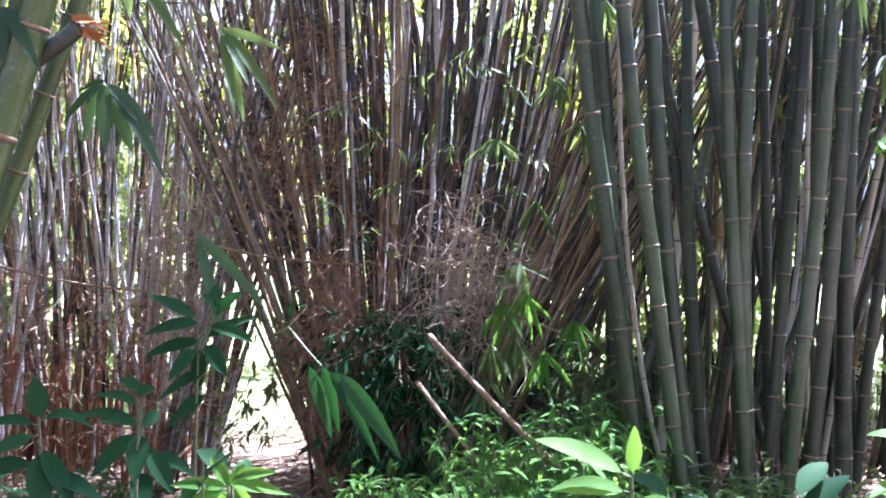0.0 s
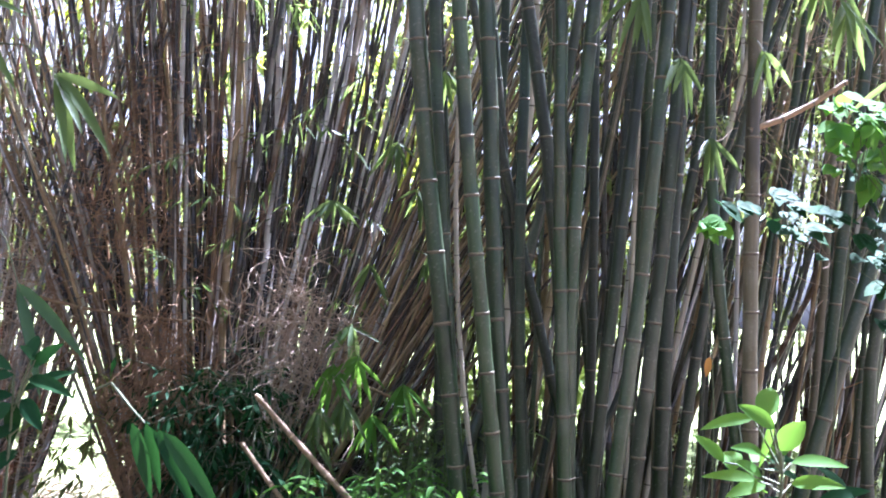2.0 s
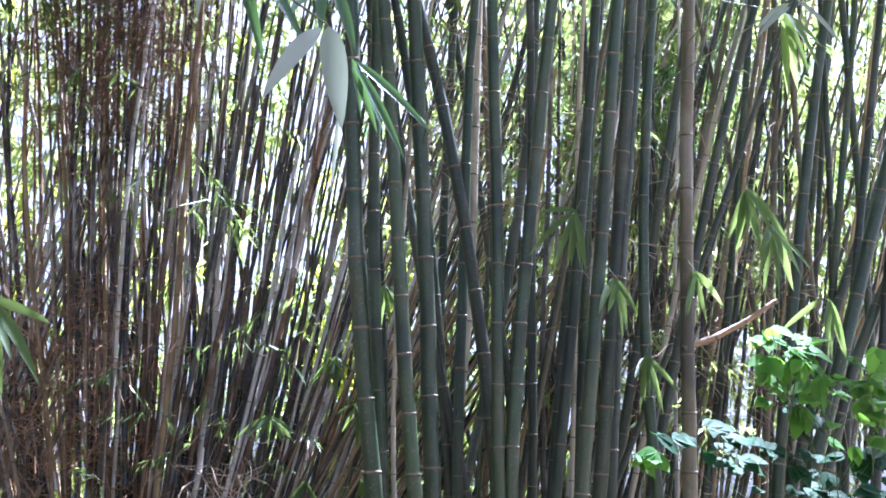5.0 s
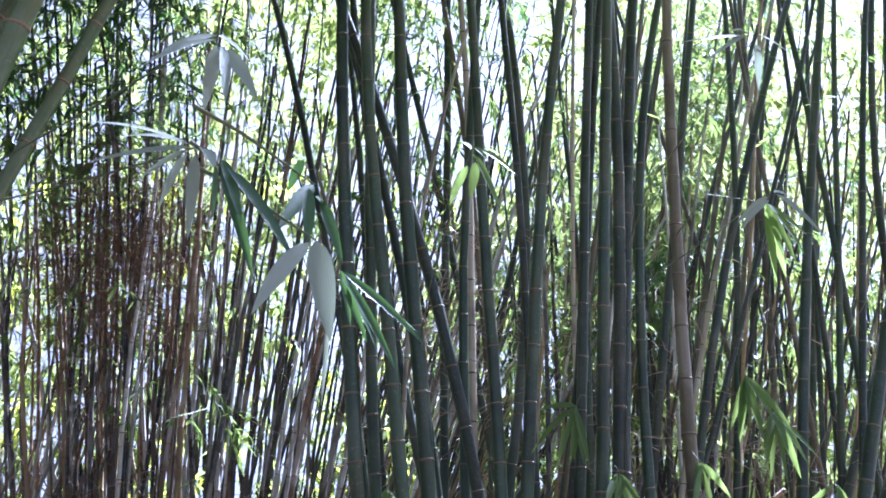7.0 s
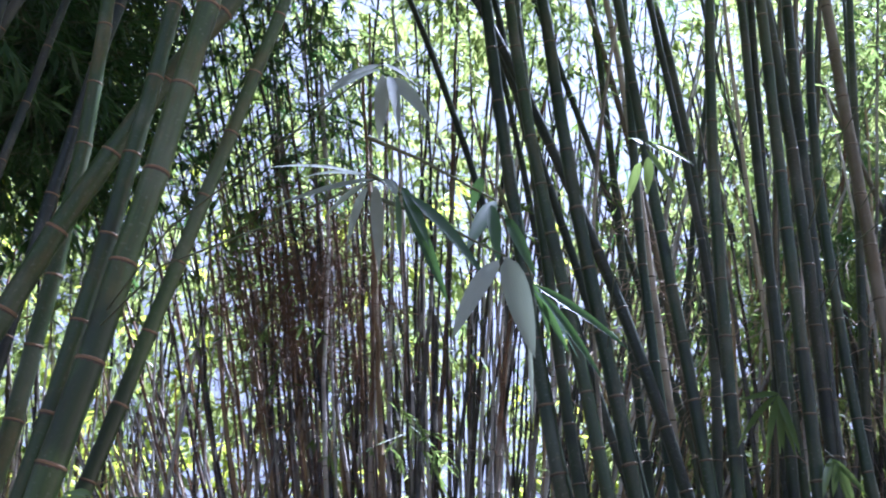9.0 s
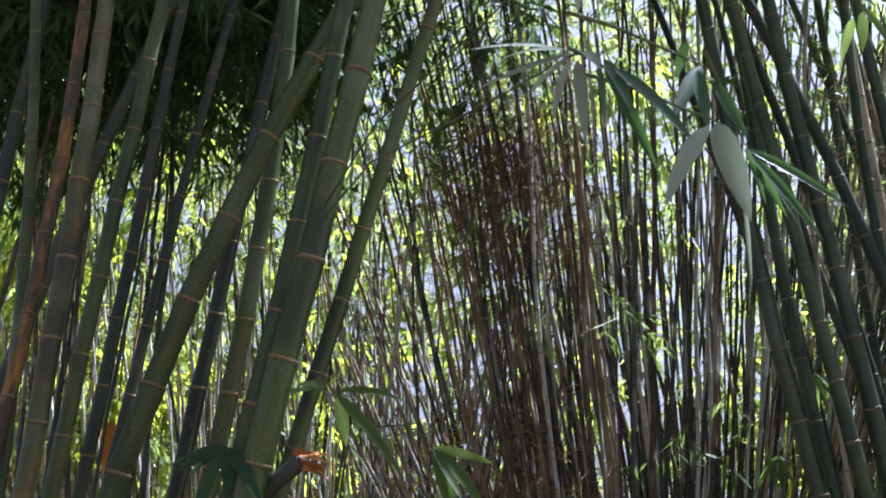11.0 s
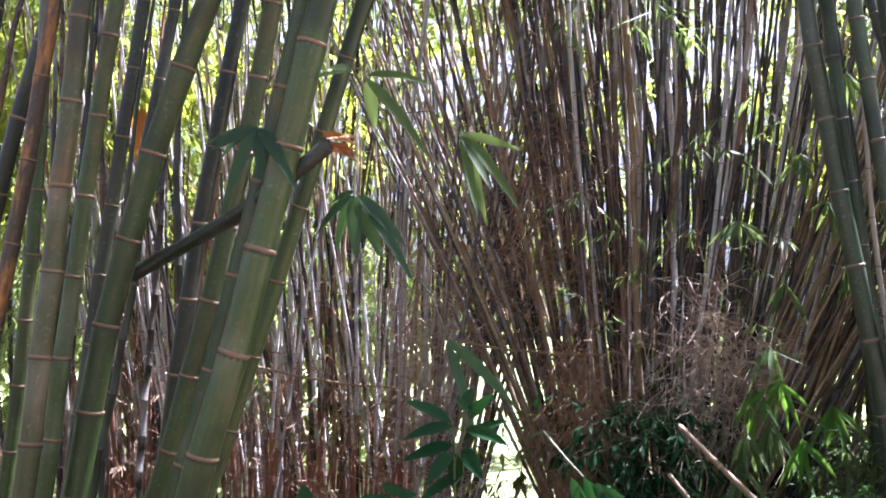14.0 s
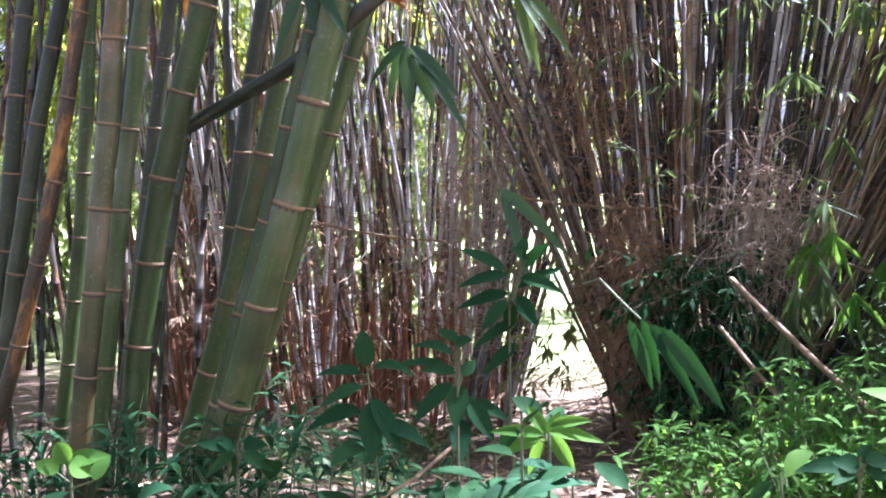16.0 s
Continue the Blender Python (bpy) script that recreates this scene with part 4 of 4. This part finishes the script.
rooted(-0.48, 2.70, 1.05, FRESH, "light green seedling with a whorl of leaves",
      (0.00, -0.00, 0.03, 0.11, -0.03, 0.05, 0.032), (0.00, -0.02, 0.02, 0.13, -0.04, 0.00, 0.035), (-0.01, 0.01, 0.01, -0.06, 0.03, 0.08, 0.035),
      (-0.01, -0.01, 0.01, -0.15, 0.02, 0.01, 0.035), (-0.01, 0.01, 0.00, -0.05, 0.01, -0.08, 0.040), (-0.00, 0.01, 0.01, 0.05, 0.02, -0.08, 0.040),
      (0.00, -0.01, 0.01, 0.03, 0.01, 0.07, 0.030), (-0.02, -0.01, 0.00, -0.11, -0.01, -0.04, 0.038))
rooted(-1.18, 2.50, 1.04, BROAD, "dark green seedling with a star of leaves",
      (-0.00, 0.01, 0.01, -0.12, 0.01, 0.03, 0.035), (0.00, -0.01, 0.01, -0.10, 0.04, -0.06, 0.038), (0.01, 0.01, 0.02, 0.08, -0.00, 0.03, 0.041),
      (0.02, -0.02, 0.01, 0.08, -0.00, -0.03, 0.038), (0.00, -0.01, 0.01, -0.01, 0.01, -0.06, 0.038), (-0.01, -0.00, 0.02, -0.07, 0.03, 0.04, 0.027))
rooted(-1.49, 2.30, 1.05, FRESH, "bright green seedling with broad curved leaves",
      (-0.02, 0.01, 0.01, 0.09, 0.03, 0.03, 0.045), (-0.00, -0.01, 0.01, 0.05, 0.01, -0.01, 0.059), (-0.01, 0.01, 0.01, -0.06, 0.03, 0.07, 0.053),
      (0.06, -0.01, -0.02, 0.09, 0.03, 0.04, 0.040), (-0.04, 0.01, -0.01, -0.10, 0.01, 0.02, 0.045))
rooted(0.20, 2.60, 1.02, BROAD, "green seedling with rounded leaves",
      (0.01, 0.02, 0.00, 0.02, 0.04, 0.05, 0.052), (0.00, 0.00, -0.00, -0.06, -0.01, 0.01, 0.044), (0.01, -0.01, 0.01, 0.07, 0.03, 0.00, 0.044),
      (0.00, 0.02, -0.01, -0.14, -0.01, -0.01, 0.044), (0.01, 0.01, -0.01, 0.05, 0.02, -0.03, 0.044), (-0.01, 0.01, -0.01, -0.06, -0.05, -0.03, 0.039))
spray(2.09, 4.0, 3.70, (0.5, 2.25, 0.8), 6, 0.28, 0.04, LEAF, DROOP, seed=14, turn=0.4, spread=0.55, hang=1.4)
spray(1.85, 6.0, 3.36, (0.1, 0.1, 0.1), 7, 0.30, 0.045, LEAF, "sunlit green bamboo leaf spray on a culm", seed=17, turn=-0.4, spread=0.55, hang=1.4)
spray(2.85, 6.0, 3.58, (0.1, 0.1, 0.1), 8, 0.34, 0.05, LEAF, DROOP, seed=18, spread=0.55, hang=1.4)
spray(3.0, 6.0, 3.38, (0.1, 0.1, 0.1), 8, 0.34, 0.05, LEAF, DROOP, seed=19, spread=0.55, hang=1.4)
spray(2.32, 6.2, 2.62, (0.1, 0.1, 0.1), 7, 0.26, 0.035, LEAF, "sunlit green bamboo leaf spray on a culm", seed=20, spread=0.55, hang=1.4)
spray(2.6, 6.1, 3.1, (-0.1, 0.1, 0.1), 6, 0.28, 0.04, LEAF, DROOP, seed=24, spread=0.55, hang=1.4)
spray(3.4, 6.1, 3.0, (-0.1, 0.1, 0.1), 7, 0.3, 0.04, LEAF, DROOP, seed=25, spread=0.55, hang=1.4)
spray(2.1, 6.0, 3.0, (-0.1, 0.1, 0.1), 5, 0.26, 0.04, LEAF, DROOP, seed=26, spread=0.55, hang=1.4)
for i, (x, z) in enumerate(((0.47, 1.5), (0.36, 1.25), (0.30, 0.98), (0.52, 1.3), (0.44, 1.05), (0.8, 1.15), (0.25, 0.8), (0.62, 0.95))):
    spray(x, 7.3, z, (0.05, 0.1, 0.15), 8, 0.26, 0.035, FRESH if i % 2 else LEAF, "light green drooping bamboo leaves beside the tangle", seed=50 + i, hang=1.2, spread=0.7)
for i, (x, z) in enumerate(((1.05, 3.2), (0.9, 2.4), (1.0, 2.0), (0.6, 1.9), (0.75, 2.7), (0.35, 2.3))):
    spray(x, 7.7, z, (0.05, 0.1, 0.15), 8, 0.24, 0.03, LEAF, "green drooping bamboo leaves among thin culms", seed=70 + i, hang=1.2, spread=0.7)
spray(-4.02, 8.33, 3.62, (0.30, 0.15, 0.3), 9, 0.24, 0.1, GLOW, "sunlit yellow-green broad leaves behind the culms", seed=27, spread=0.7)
spray(-4.0, 8.3, 3.48, (0.30, 0.13, 0.3), 5, 0.34, 0.13, DRYLEAF, "orange dying leaf glowing in the sun", seed=28, spread=0.3)
spray(2.28, 6.0, 1.43, (0.17, 0.28, 0.05), 1, 0.09, 0.05, DRYLEAF, "orange dead leaf caught on a culm", seed=29)


# ---------------------------------------------------------------- masses of small leaves and twigs
# openings in the foliage through which the sun reaches down: a lit place and the opening's half width
SHAFTS = [(Vector(p), r) for p, r in (
    ((-1.9, 11.6, 0.0), 0.9), ((-2.0, 13.2, -0.1), 1.0), ((-2.2, 15.0, -0.1), 1.0), ((-3.4, 10.7, 4.6), 1.2), ((-2.5, 10.7, 5.0), 0.9), ((-4.2, 10.7, 5.6), 0.8),
    ((-0.6, 8.0, 2.2), 0.9), ((0.1, 8.0, 1.6), 0.9), ((-2.9, 8.4, 1.6), 1.0), ((-2.0, 8.2, 2.0), 0.9), ((0.6, 6.0, 0.3), 0.4),
    ((1.3, 6.2, 2.0), 0.6), ((2.2, 6.4, 2.8), 0.7), ((3.2, 6.3, 3.0), 0.7), ((-1.45, 9.8, 0.0), 0.9), ((-1.6, 10.8, 0.0), 0.7),
    ((-0.3, 7.8, 3.2), 0.8), ((0.4, 7.8, 2.6), 0.8), ((1.7, 6.3, 3.6), 0.7), ((2.8, 6.3, 1.8), 0.7), ((-0.9, 7.8, 1.2), 0.7), ((-1.4, 8.0, 2.0), 0.8), ((-3.6, 8.4, 1.2), 0.8), ((-4.0, 8.3, 3.5), 0.7), ((0.9, 6.2, 1.2), 0.6), ((1.6, 6.4, 1.4), 0.6), ((2.4, 6.4, 4.2), 0.7), ((3.3, 6.4, 1.6), 0.7), ((0.45, 7.3, 1.2), 0.6), ((-0.15, 2.5, 3.0), 0.6), ((0.2, 2.4, 2.7), 0.5),
    ((-0.6, 8.0, 3.6), 1.2), ((0.2, 8.2, 3.8), 1.2), ((-2.5, 8.4, 2.2), 1.3), ((-3.4, 8.6, 2.8), 1.2), ((1.3, 6.4, 3.0), 0.9), ((2.2, 6.6, 3.8), 0.9),
    ((4.0, 8.0, 2.6), 1.3), ((1.15, 2.6, 1.3), 0.4), ((-0.45, 2.7, 0.95), 0.4), ((0.38, 2.5, 1.1), 0.4), ((-1.6, 2.3, 1.0), 0.4), ((0.6, 5.8, 0.4), 0.8),
    ((-2.9, 10.0, 5.0), 1.6), ((-3.9, 10.0, 4.0), 1.5), ((0.5, 10.0, 4.5), 1.4), ((0.0, 1.62, 2.52), 0.3), ((-2.2, 8.2, 1.2), 1.4), ((-3.3, 8.4, 1.0), 1.4), ((-2.6, 8.2, 2.8), 1.2), ((-1.7, 8.2, 1.4), 0.9))]


def in_shaft(p):
    for foot, half in SHAFTS:
        along = (p - foot).dot(sun_way)
        if along > 0.6 and (p - foot - sun_way * along).length < half:
            return rng.random() < 0.92
    return False


def leaf_cloud(name, count, place, length, width, mats, label, per=(7, 12), hang=-0.5):
    """Bamboo foliage: short twigs, each with a hanging spray of narrow leaves."""
    b = Build()
    for _ in range(count):
        c = place()
        if c is None:
            continue
        c = Vector(c)
        if in_shaft(c):
            continue
        way = Vector((rng.gauss(0, 1), rng.gauss(0, 1), rng.gauss(-0.2, 0.5))).normalized()
        size = rng.uniform(0.25, 0.55)
        b.tube([c, c + way * size + Vector((0, 0, -0.08))], [0.004, 0.0015], 3, [1])
        for _ in range(rng.randint(*per)):
            s = rng.uniform(0.15, 1.0)
            turn = Vector((rng.gauss(0, 0.6), rng.gauss(0, 0.6), rng.gauss(hang, 0.4)))
            b.blade(c + way * size * s + Vector((0, 0, -0.08 * s)), way * 0.6 + turn + Vector((0, 0, -rng.uniform(0.1, 0.5))), (rng.gauss(0, 0.4), rng.gauss(0, 0.4), 1), rng.uniform(*length), rng.uniform(*width))
    return tagged(b.done(name, mats), label, "foliage", kind="stuff")


def in_box(x0, x1, y0, y1, z0, z1, keep=-1.0, scale=0.9):
    def place():
        p = (rng.uniform(x0, x1), rng.uniform(y0, y1), rng.uniform(z0, z1))
        return p if noise.noise(Vector(p) * scale) > keep else None
    return place


def behind(x0, x1, y0, y1, z0, z1, keep):
    """As in_box, with the bright gap between the clumps left open."""
    box = in_box(x0, x1, y0, y1, z0, z1, keep, 0.8)

    def place():
        p = box()
        return None if p and -2.7 < p[0] * 12 / p[1] < -1.0 and p[2] < 2.0 else p
    return place


def shade_crown(x0, x1, y0, y1):
    """Crown leaves of the clumps, added high overhead, above the view, for shade."""
    def place():
        x, y = rng.uniform(x0, x1), rng.uniform(y0, y1)
        z = 2.3 + 0.76 * y + rng.uniform(0, 2.2)
        return (x, y, z) if noise.noise((x * 0.8, y * 0.8, z * 0.8)) > -0.2 else None
    return place


SMALL = ((0.10, 0.19), (0.014, 0.027))
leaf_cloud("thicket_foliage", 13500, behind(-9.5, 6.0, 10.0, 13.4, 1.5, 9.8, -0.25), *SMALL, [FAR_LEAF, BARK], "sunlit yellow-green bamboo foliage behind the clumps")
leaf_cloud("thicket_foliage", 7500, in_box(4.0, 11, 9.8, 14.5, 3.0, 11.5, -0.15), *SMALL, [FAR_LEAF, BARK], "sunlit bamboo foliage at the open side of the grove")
leaf_cloud("canopy_foliage", 1500, behind(-6, -0.6, 7.6, 10.4, 4.6, 8.5, 0.08), *SMALL, [LEAF, BARK], "green bamboo leaves hanging in the canopy")
# dark canopies use DEEP leaves, so their shade sits in the leaf colour
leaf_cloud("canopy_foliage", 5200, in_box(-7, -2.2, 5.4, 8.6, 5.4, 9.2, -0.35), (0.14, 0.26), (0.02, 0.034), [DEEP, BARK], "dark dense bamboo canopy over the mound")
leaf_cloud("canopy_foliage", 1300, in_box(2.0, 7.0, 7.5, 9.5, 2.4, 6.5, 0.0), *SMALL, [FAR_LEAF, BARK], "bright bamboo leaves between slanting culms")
leaf_cloud("canopy_foliage", 4600, in_box(0.2, 7.0, 7.2, 9.4, 4.4, 9.4, -0.2), *SMALL, [LEAF, BARK], "green bamboo leaves among the tall culms")
leaf_cloud("canopy_foliage", 1300, shade_crown(0.0, 3.3, 4.2, 7.2), *SMALL, [LEAF, BARK], "leafy crowns of the clumps overhead")
leaf_cloud("canopy_foliage", 4200, in_box(-2.8, 1.3, 7.6, 9.6, 4.2, 9.6, -0.25), (0.07, 0.14), (0.012, 0.022), [LEAF, BARK], "small bamboo leaves speckling the tops of the thin culms")
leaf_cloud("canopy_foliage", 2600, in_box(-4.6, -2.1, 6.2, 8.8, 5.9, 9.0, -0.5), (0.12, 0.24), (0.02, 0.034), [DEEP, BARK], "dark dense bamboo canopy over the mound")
leaf_cloud("thicket_foliage", 900, in_box(-5.2, -1.9, 8.8, 10.0, 3.4, 7.0, -0.1), (0.1, 0.2), (0.02, 0.045), [GLOW, BARK], "vivid yellow-green leaves tinted bright as if glowing in the sun")
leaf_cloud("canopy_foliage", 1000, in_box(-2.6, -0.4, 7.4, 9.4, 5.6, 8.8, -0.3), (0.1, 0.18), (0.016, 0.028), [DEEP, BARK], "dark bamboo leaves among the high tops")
leaf_cloud("canopy_foliage", 900, shade_crown(-5.5, -1.0, 6.0, 9.5), *SMALL, [LEAF, BARK], "leafy crowns of the clumps overhead")


def belt():
    """A belt of trees beyond the grove, open towards the bright gap and the field."""
    x, y, z = rng.uniform(-15, 17), rng.uniform(15.5, 19.5), 0.2 + 14.5 * rng.random() ** 1.2
    gap = -3.4 < x * 17 / y < -1.6 and z < 1.9
    field = x * 17 / y > 5.0 and z < 5.0 - 0.5 * noise.noise((x, y, 0))
    return None if gap or field or noise.noise((x * 0.5, y * 0.5, z * 0.5)) < -0.25 - 0.03 * (9 - z) else (x, y, z)


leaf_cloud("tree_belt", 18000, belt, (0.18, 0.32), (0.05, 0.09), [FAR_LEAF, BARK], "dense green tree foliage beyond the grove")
leaf_cloud("thicket_foliage", 3600, in_box(-7.5, 1.5, 9.6, 11.2, 2.6, 7.0, -0.05), (0.14, 0.26), (0.03, 0.06), [GLOW, BARK], "vivid yellow-green leaves tinted bright as if glowing in the sun")


def unseen_screen():
    """Unseen foliage added behind and beside the onlooker to cut the sky's fill light."""
    if rng.random() < 0.72:
        x, y = rng.uniform(-13, 11), rng.uniform(-9.5, -5.5)
    else:
        x, y = rng.uniform(-15, -10), rng.uniform(-6, 12)
    return x, y, 0.2 + 3.6 * rng.random()


leaf_cloud("tree_belt", 2200, unseen_screen, (0.25, 0.4), (0.08, 0.13), [LEAF, BARK], "unseen foliage added round the grove to hold back sky light")
# leaf layer added above the view; keeps sun off the mound's canopy
leaf_cloud("tree_canopy", 4800, in_box(-9, 0.5, 4.6, 9.6, 9.3, 11.4), (0.25, 0.4), (0.08, 0.13), [LEAF, BARK], "dense leaf layer added above the mound to shade it")
leaf_cloud("canopy_foliage", 3000, in_box(1.5, 8.5, 9.2, 10.6, 3.8, 10.0, -0.2), *SMALL, [LEAF, BARK], "green bamboo leaves among the slanting culms")
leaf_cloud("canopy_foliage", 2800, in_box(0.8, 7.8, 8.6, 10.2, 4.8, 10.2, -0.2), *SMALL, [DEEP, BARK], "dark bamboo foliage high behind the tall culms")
# unseen roof of leaves, added to block sun and sky from the foreground
leaf_cloud("tree_canopy", 1400, in_box(-9, 9, 2.5, 5.8, 7.2, 9.8), (0.25, 0.4), (0.08, 0.13), [LEAF, BARK], "unseen leaf roof added overhead to shade the place")
leaf_cloud("clump_leaves", 230, in_box(-1.0, 1.3, 7.4, 8.2, 1.6, 4.4, -0.05), (0.09, 0.17), (0.012, 0.024), [LEAF, BARK], "small green leaves sprouting among the thin culms")
leaf_cloud("vine_foliage", 170, in_box(-0.62, 0.02, 7.3, 7.7, 0.35, 1.25), (0.09, 0.16), (0.02, 0.032), [BROAD, BARK], "dark green vine leaves at the foot of the clump")
leaf_cloud("vine_foliage", 26, in_box(-1.3, -1.0, 7.6, 8.2, 0.2, 1.3), (0.09, 0.16), (0.018, 0.03), [FAR_LEAF, BARK], "light leaves fringing the bright gap")
leaf_cloud("back_leaves", 300, in_box(-4.6, -1.6, 7.9, 9.2, 0.3, 3.2), (0.07, 0.16), (0.008, 0.016), [LITTER, BARK], "dry pale leaves hanging in the back clump")
leaf_cloud("back_leaves", 260, in_box(-4.6, -1.6, 7.9, 9.6, 1.2, 3.8, 0.0), (0.1, 0.18), (0.012, 0.022), [LEAF, BARK], "small green leaves in the back clump")


def undergrowth(name, count, x0, x1, y0, y1, tall, mats, label):
    """Low bamboo grass: short bent stems with narrow leaves."""
    b = Build()
    for _ in range(count):
        x, y = rng.uniform(x0, x1), rng.uniform(y0, y1)
        g = height(x, y)
        h = rng.uniform(*tall)
        tip = Vector((x + rng.gauss(0, 0.12), y + rng.gauss(0, 0.12), g + h))
        root = Vector((x, y, g - 0.02))
        b.tube([root, root.lerp(tip, 0.5) + Vector((0, 0, 0.04)), tip], [0.004, 0.003, 0.0015], 3, [1, 1])
        for _ in range(rng.randint(6, 11)):
            s = rng.uniform(0.35, 1)
            way = Vector((rng.gauss(0, 1), rng.gauss(-0.2, 1), rng.gauss(0.25, 0.4)))
            b.leaf(root.lerp(tip, s), way, (0, -0.3, 1), rng.uniform(0.08, 0.17), rng.uniform(0.016, 0.032), rng.uniform(0.2, 0.7), 0, 0.12, 3)
    return tagged(b.done(name, mats), label, "undergrowth", kind="stuff")


undergrowth("undergrowth", 300, -0.55, 1.3, 4.9, 7.3, (0.15, 0.45), [FRESH, BARK], "fresh green bamboo seedlings covering the ground")
undergrowth("undergrowth", 170, 0.1, 0.95, 5.2, 6.6, (0.35, 0.75), [FRESH, BARK], "fresh green bamboo seedlings covering the ground")
undergrowth("undergrowth", 150, -3.6, -1.7, 5.0, 7.8, (0.1, 0.3), [LEAF, BARK], "sparse green seedlings on the litter")
undergrowth("undergrowth", 200, -3.4, -1.2, 3.2, 4.4, (0.15, 0.45), [BROAD, BARK], "low green seedlings round the thick culms")
undergrowth("undergrowth", 260, 1.0, 4.0, 4.2, 6.4, (0.15, 0.4), [LEAF, BARK], "low green seedlings round the tall culms")
undergrowth("undergrowth", 260, 0.6, 1.5, 7.2, 9.5, (0.4, 1.1), [LEAF, BARK], "shaded green growth between the clumps")
undergrowth("undergrowth", 420, 2.4, 6.5, 9.2, 12.5, (0.3, 1.3), [FAR_LEAF, BARK], "sunlit bushes at the far edge of the grove")
undergrowth("undergrowth", 330, -0.6, 3.0, 9.8, 13.0, (0.2, 0.8), [FAR_LEAF, BARK], "sunlit bushes at the far edge of the grove")


def tangle(name, count, centre, size, length, mats, label, thick=0.0022, hang=0.0, curl=0.35):
    """A mass of fine dead twigs."""
    b = Build()
    for _ in range(count):
        p = Vector([rng.gauss(c, s) for c, s in zip(centre, size)])
        way = Vector((rng.gauss(0, 1), rng.gauss(0, 0.7), rng.gauss(hang, 0.8))).normalized()
        path, step = [p], rng.uniform(*length) / 5
        for _ in range(5):
            way = (way + Vector((rng.gauss(0, curl), rng.gauss(0, curl), rng.gauss(hang * 0.2, curl)))).normalized()
            path.append(path[-1] + way * step)
        b.tube(path, [thick * rng.uniform(0.6, 1.6) * (1 - 0.15 * i) for i in range(6)], 3)
    return tagged(b.done(name, mats), label, "dead twigs", kind="stuff")


DARKTWIG = plain_material("dark_dead_twig", (0.085, 0.05, 0.028), (0.2, 0.12, 0.06), 12, 0.9)
PALETWIG = plain_material("pale_dead_twig", (0.26, 0.19, 0.13), (0.42, 0.34, 0.25), 12, 0.9)
tangle("dead_twigs", 420, (0.13, 7.45, 1.42), (0.17, 0.1, 0.27), (0.2, 0.55), [PALETWIG], "pale tangled dead twigs hanging in the clump", 0.0034, -0.4)
tangle("dead_twigs", 900, (-0.70, 7.65, 0.95), (0.14, 0.12, 0.34), (0.2, 0.5), [TWIG], "brown matted dead twigs at the clump's foot", 0.0032, -0.7)
tangle("dead_twigs", 500, (-0.95, 7.9, 2.3), (0.28, 0.15, 0.5), (0.25, 0.6), [TWIG], "brown fine dead twigs between the culms", 0.003)
tangle("dead_twigs", 800, (-1.75, 8.0, 1.5), (0.22, 0.15, 0.55), (0.2, 0.5), [PALETWIG], "grey-brown dead twigs in front of the back clump", 0.0028, -0.2)
tangle("dead_twigs", 2000, (-0.82, 8.0, 4.92), (0.32, 0.2, 0.44), (0.15, 0.4), [DARKTWIG], "brown ball of dead twigs high in the clump", 0.0034, 0.0, 0.6)
tangle("dead_twigs", 700, (-2.9, 8.0, 0.9), (0.7, 0.3, 0.5), (0.2, 0.6), [RED], "reddish dead twigs low in the back clump", 0.003)
tangle("dead_twigs", 350, (1.4, 7.4, 4.3), (0.4, 0.2, 0.5), (0.2, 0.5), [PALETWIG], "pale dead twigs caught among tall culms", 0.0028)
tangle("dead_twigs", 350, (3.2, 7.6, 3.2), (0.7, 0.3, 0.8), (0.3, 0.7), [PALETWIG], "pale dead twigs caught among slanting culms", 0.003)

# fallen leaves on the ground
b = Build()
for _ in range(9000):
    x, y = rng.uniform(-5, 5), rng.uniform(2.2, 11)
    p = Vector((x, y, height(x, y) + 0.035 + 0.05 * noise.noise((x * 1.3, y * 1.3, 0)) + 0.02 * noise.noise((x * 5, y * 5, 3))))
    turn = rng.uniform(0, 6.3)
    b.leaf(p, (math.cos(turn), math.sin(turn), rng.gauss(0, 0.25)), (rng.gauss(0, 0.3), rng.gauss(0, 0.3), 1), rng.uniform(0.07, 0.18), rng.uniform(0.015, 0.035), rng.uniform(-0.1, 0.2), 0, 0.2, 3)
tagged(b.done("leaf_litter", [LITTER]), "dry brown bamboo leaves littering the ground", "leaf litter", kind="stuff")
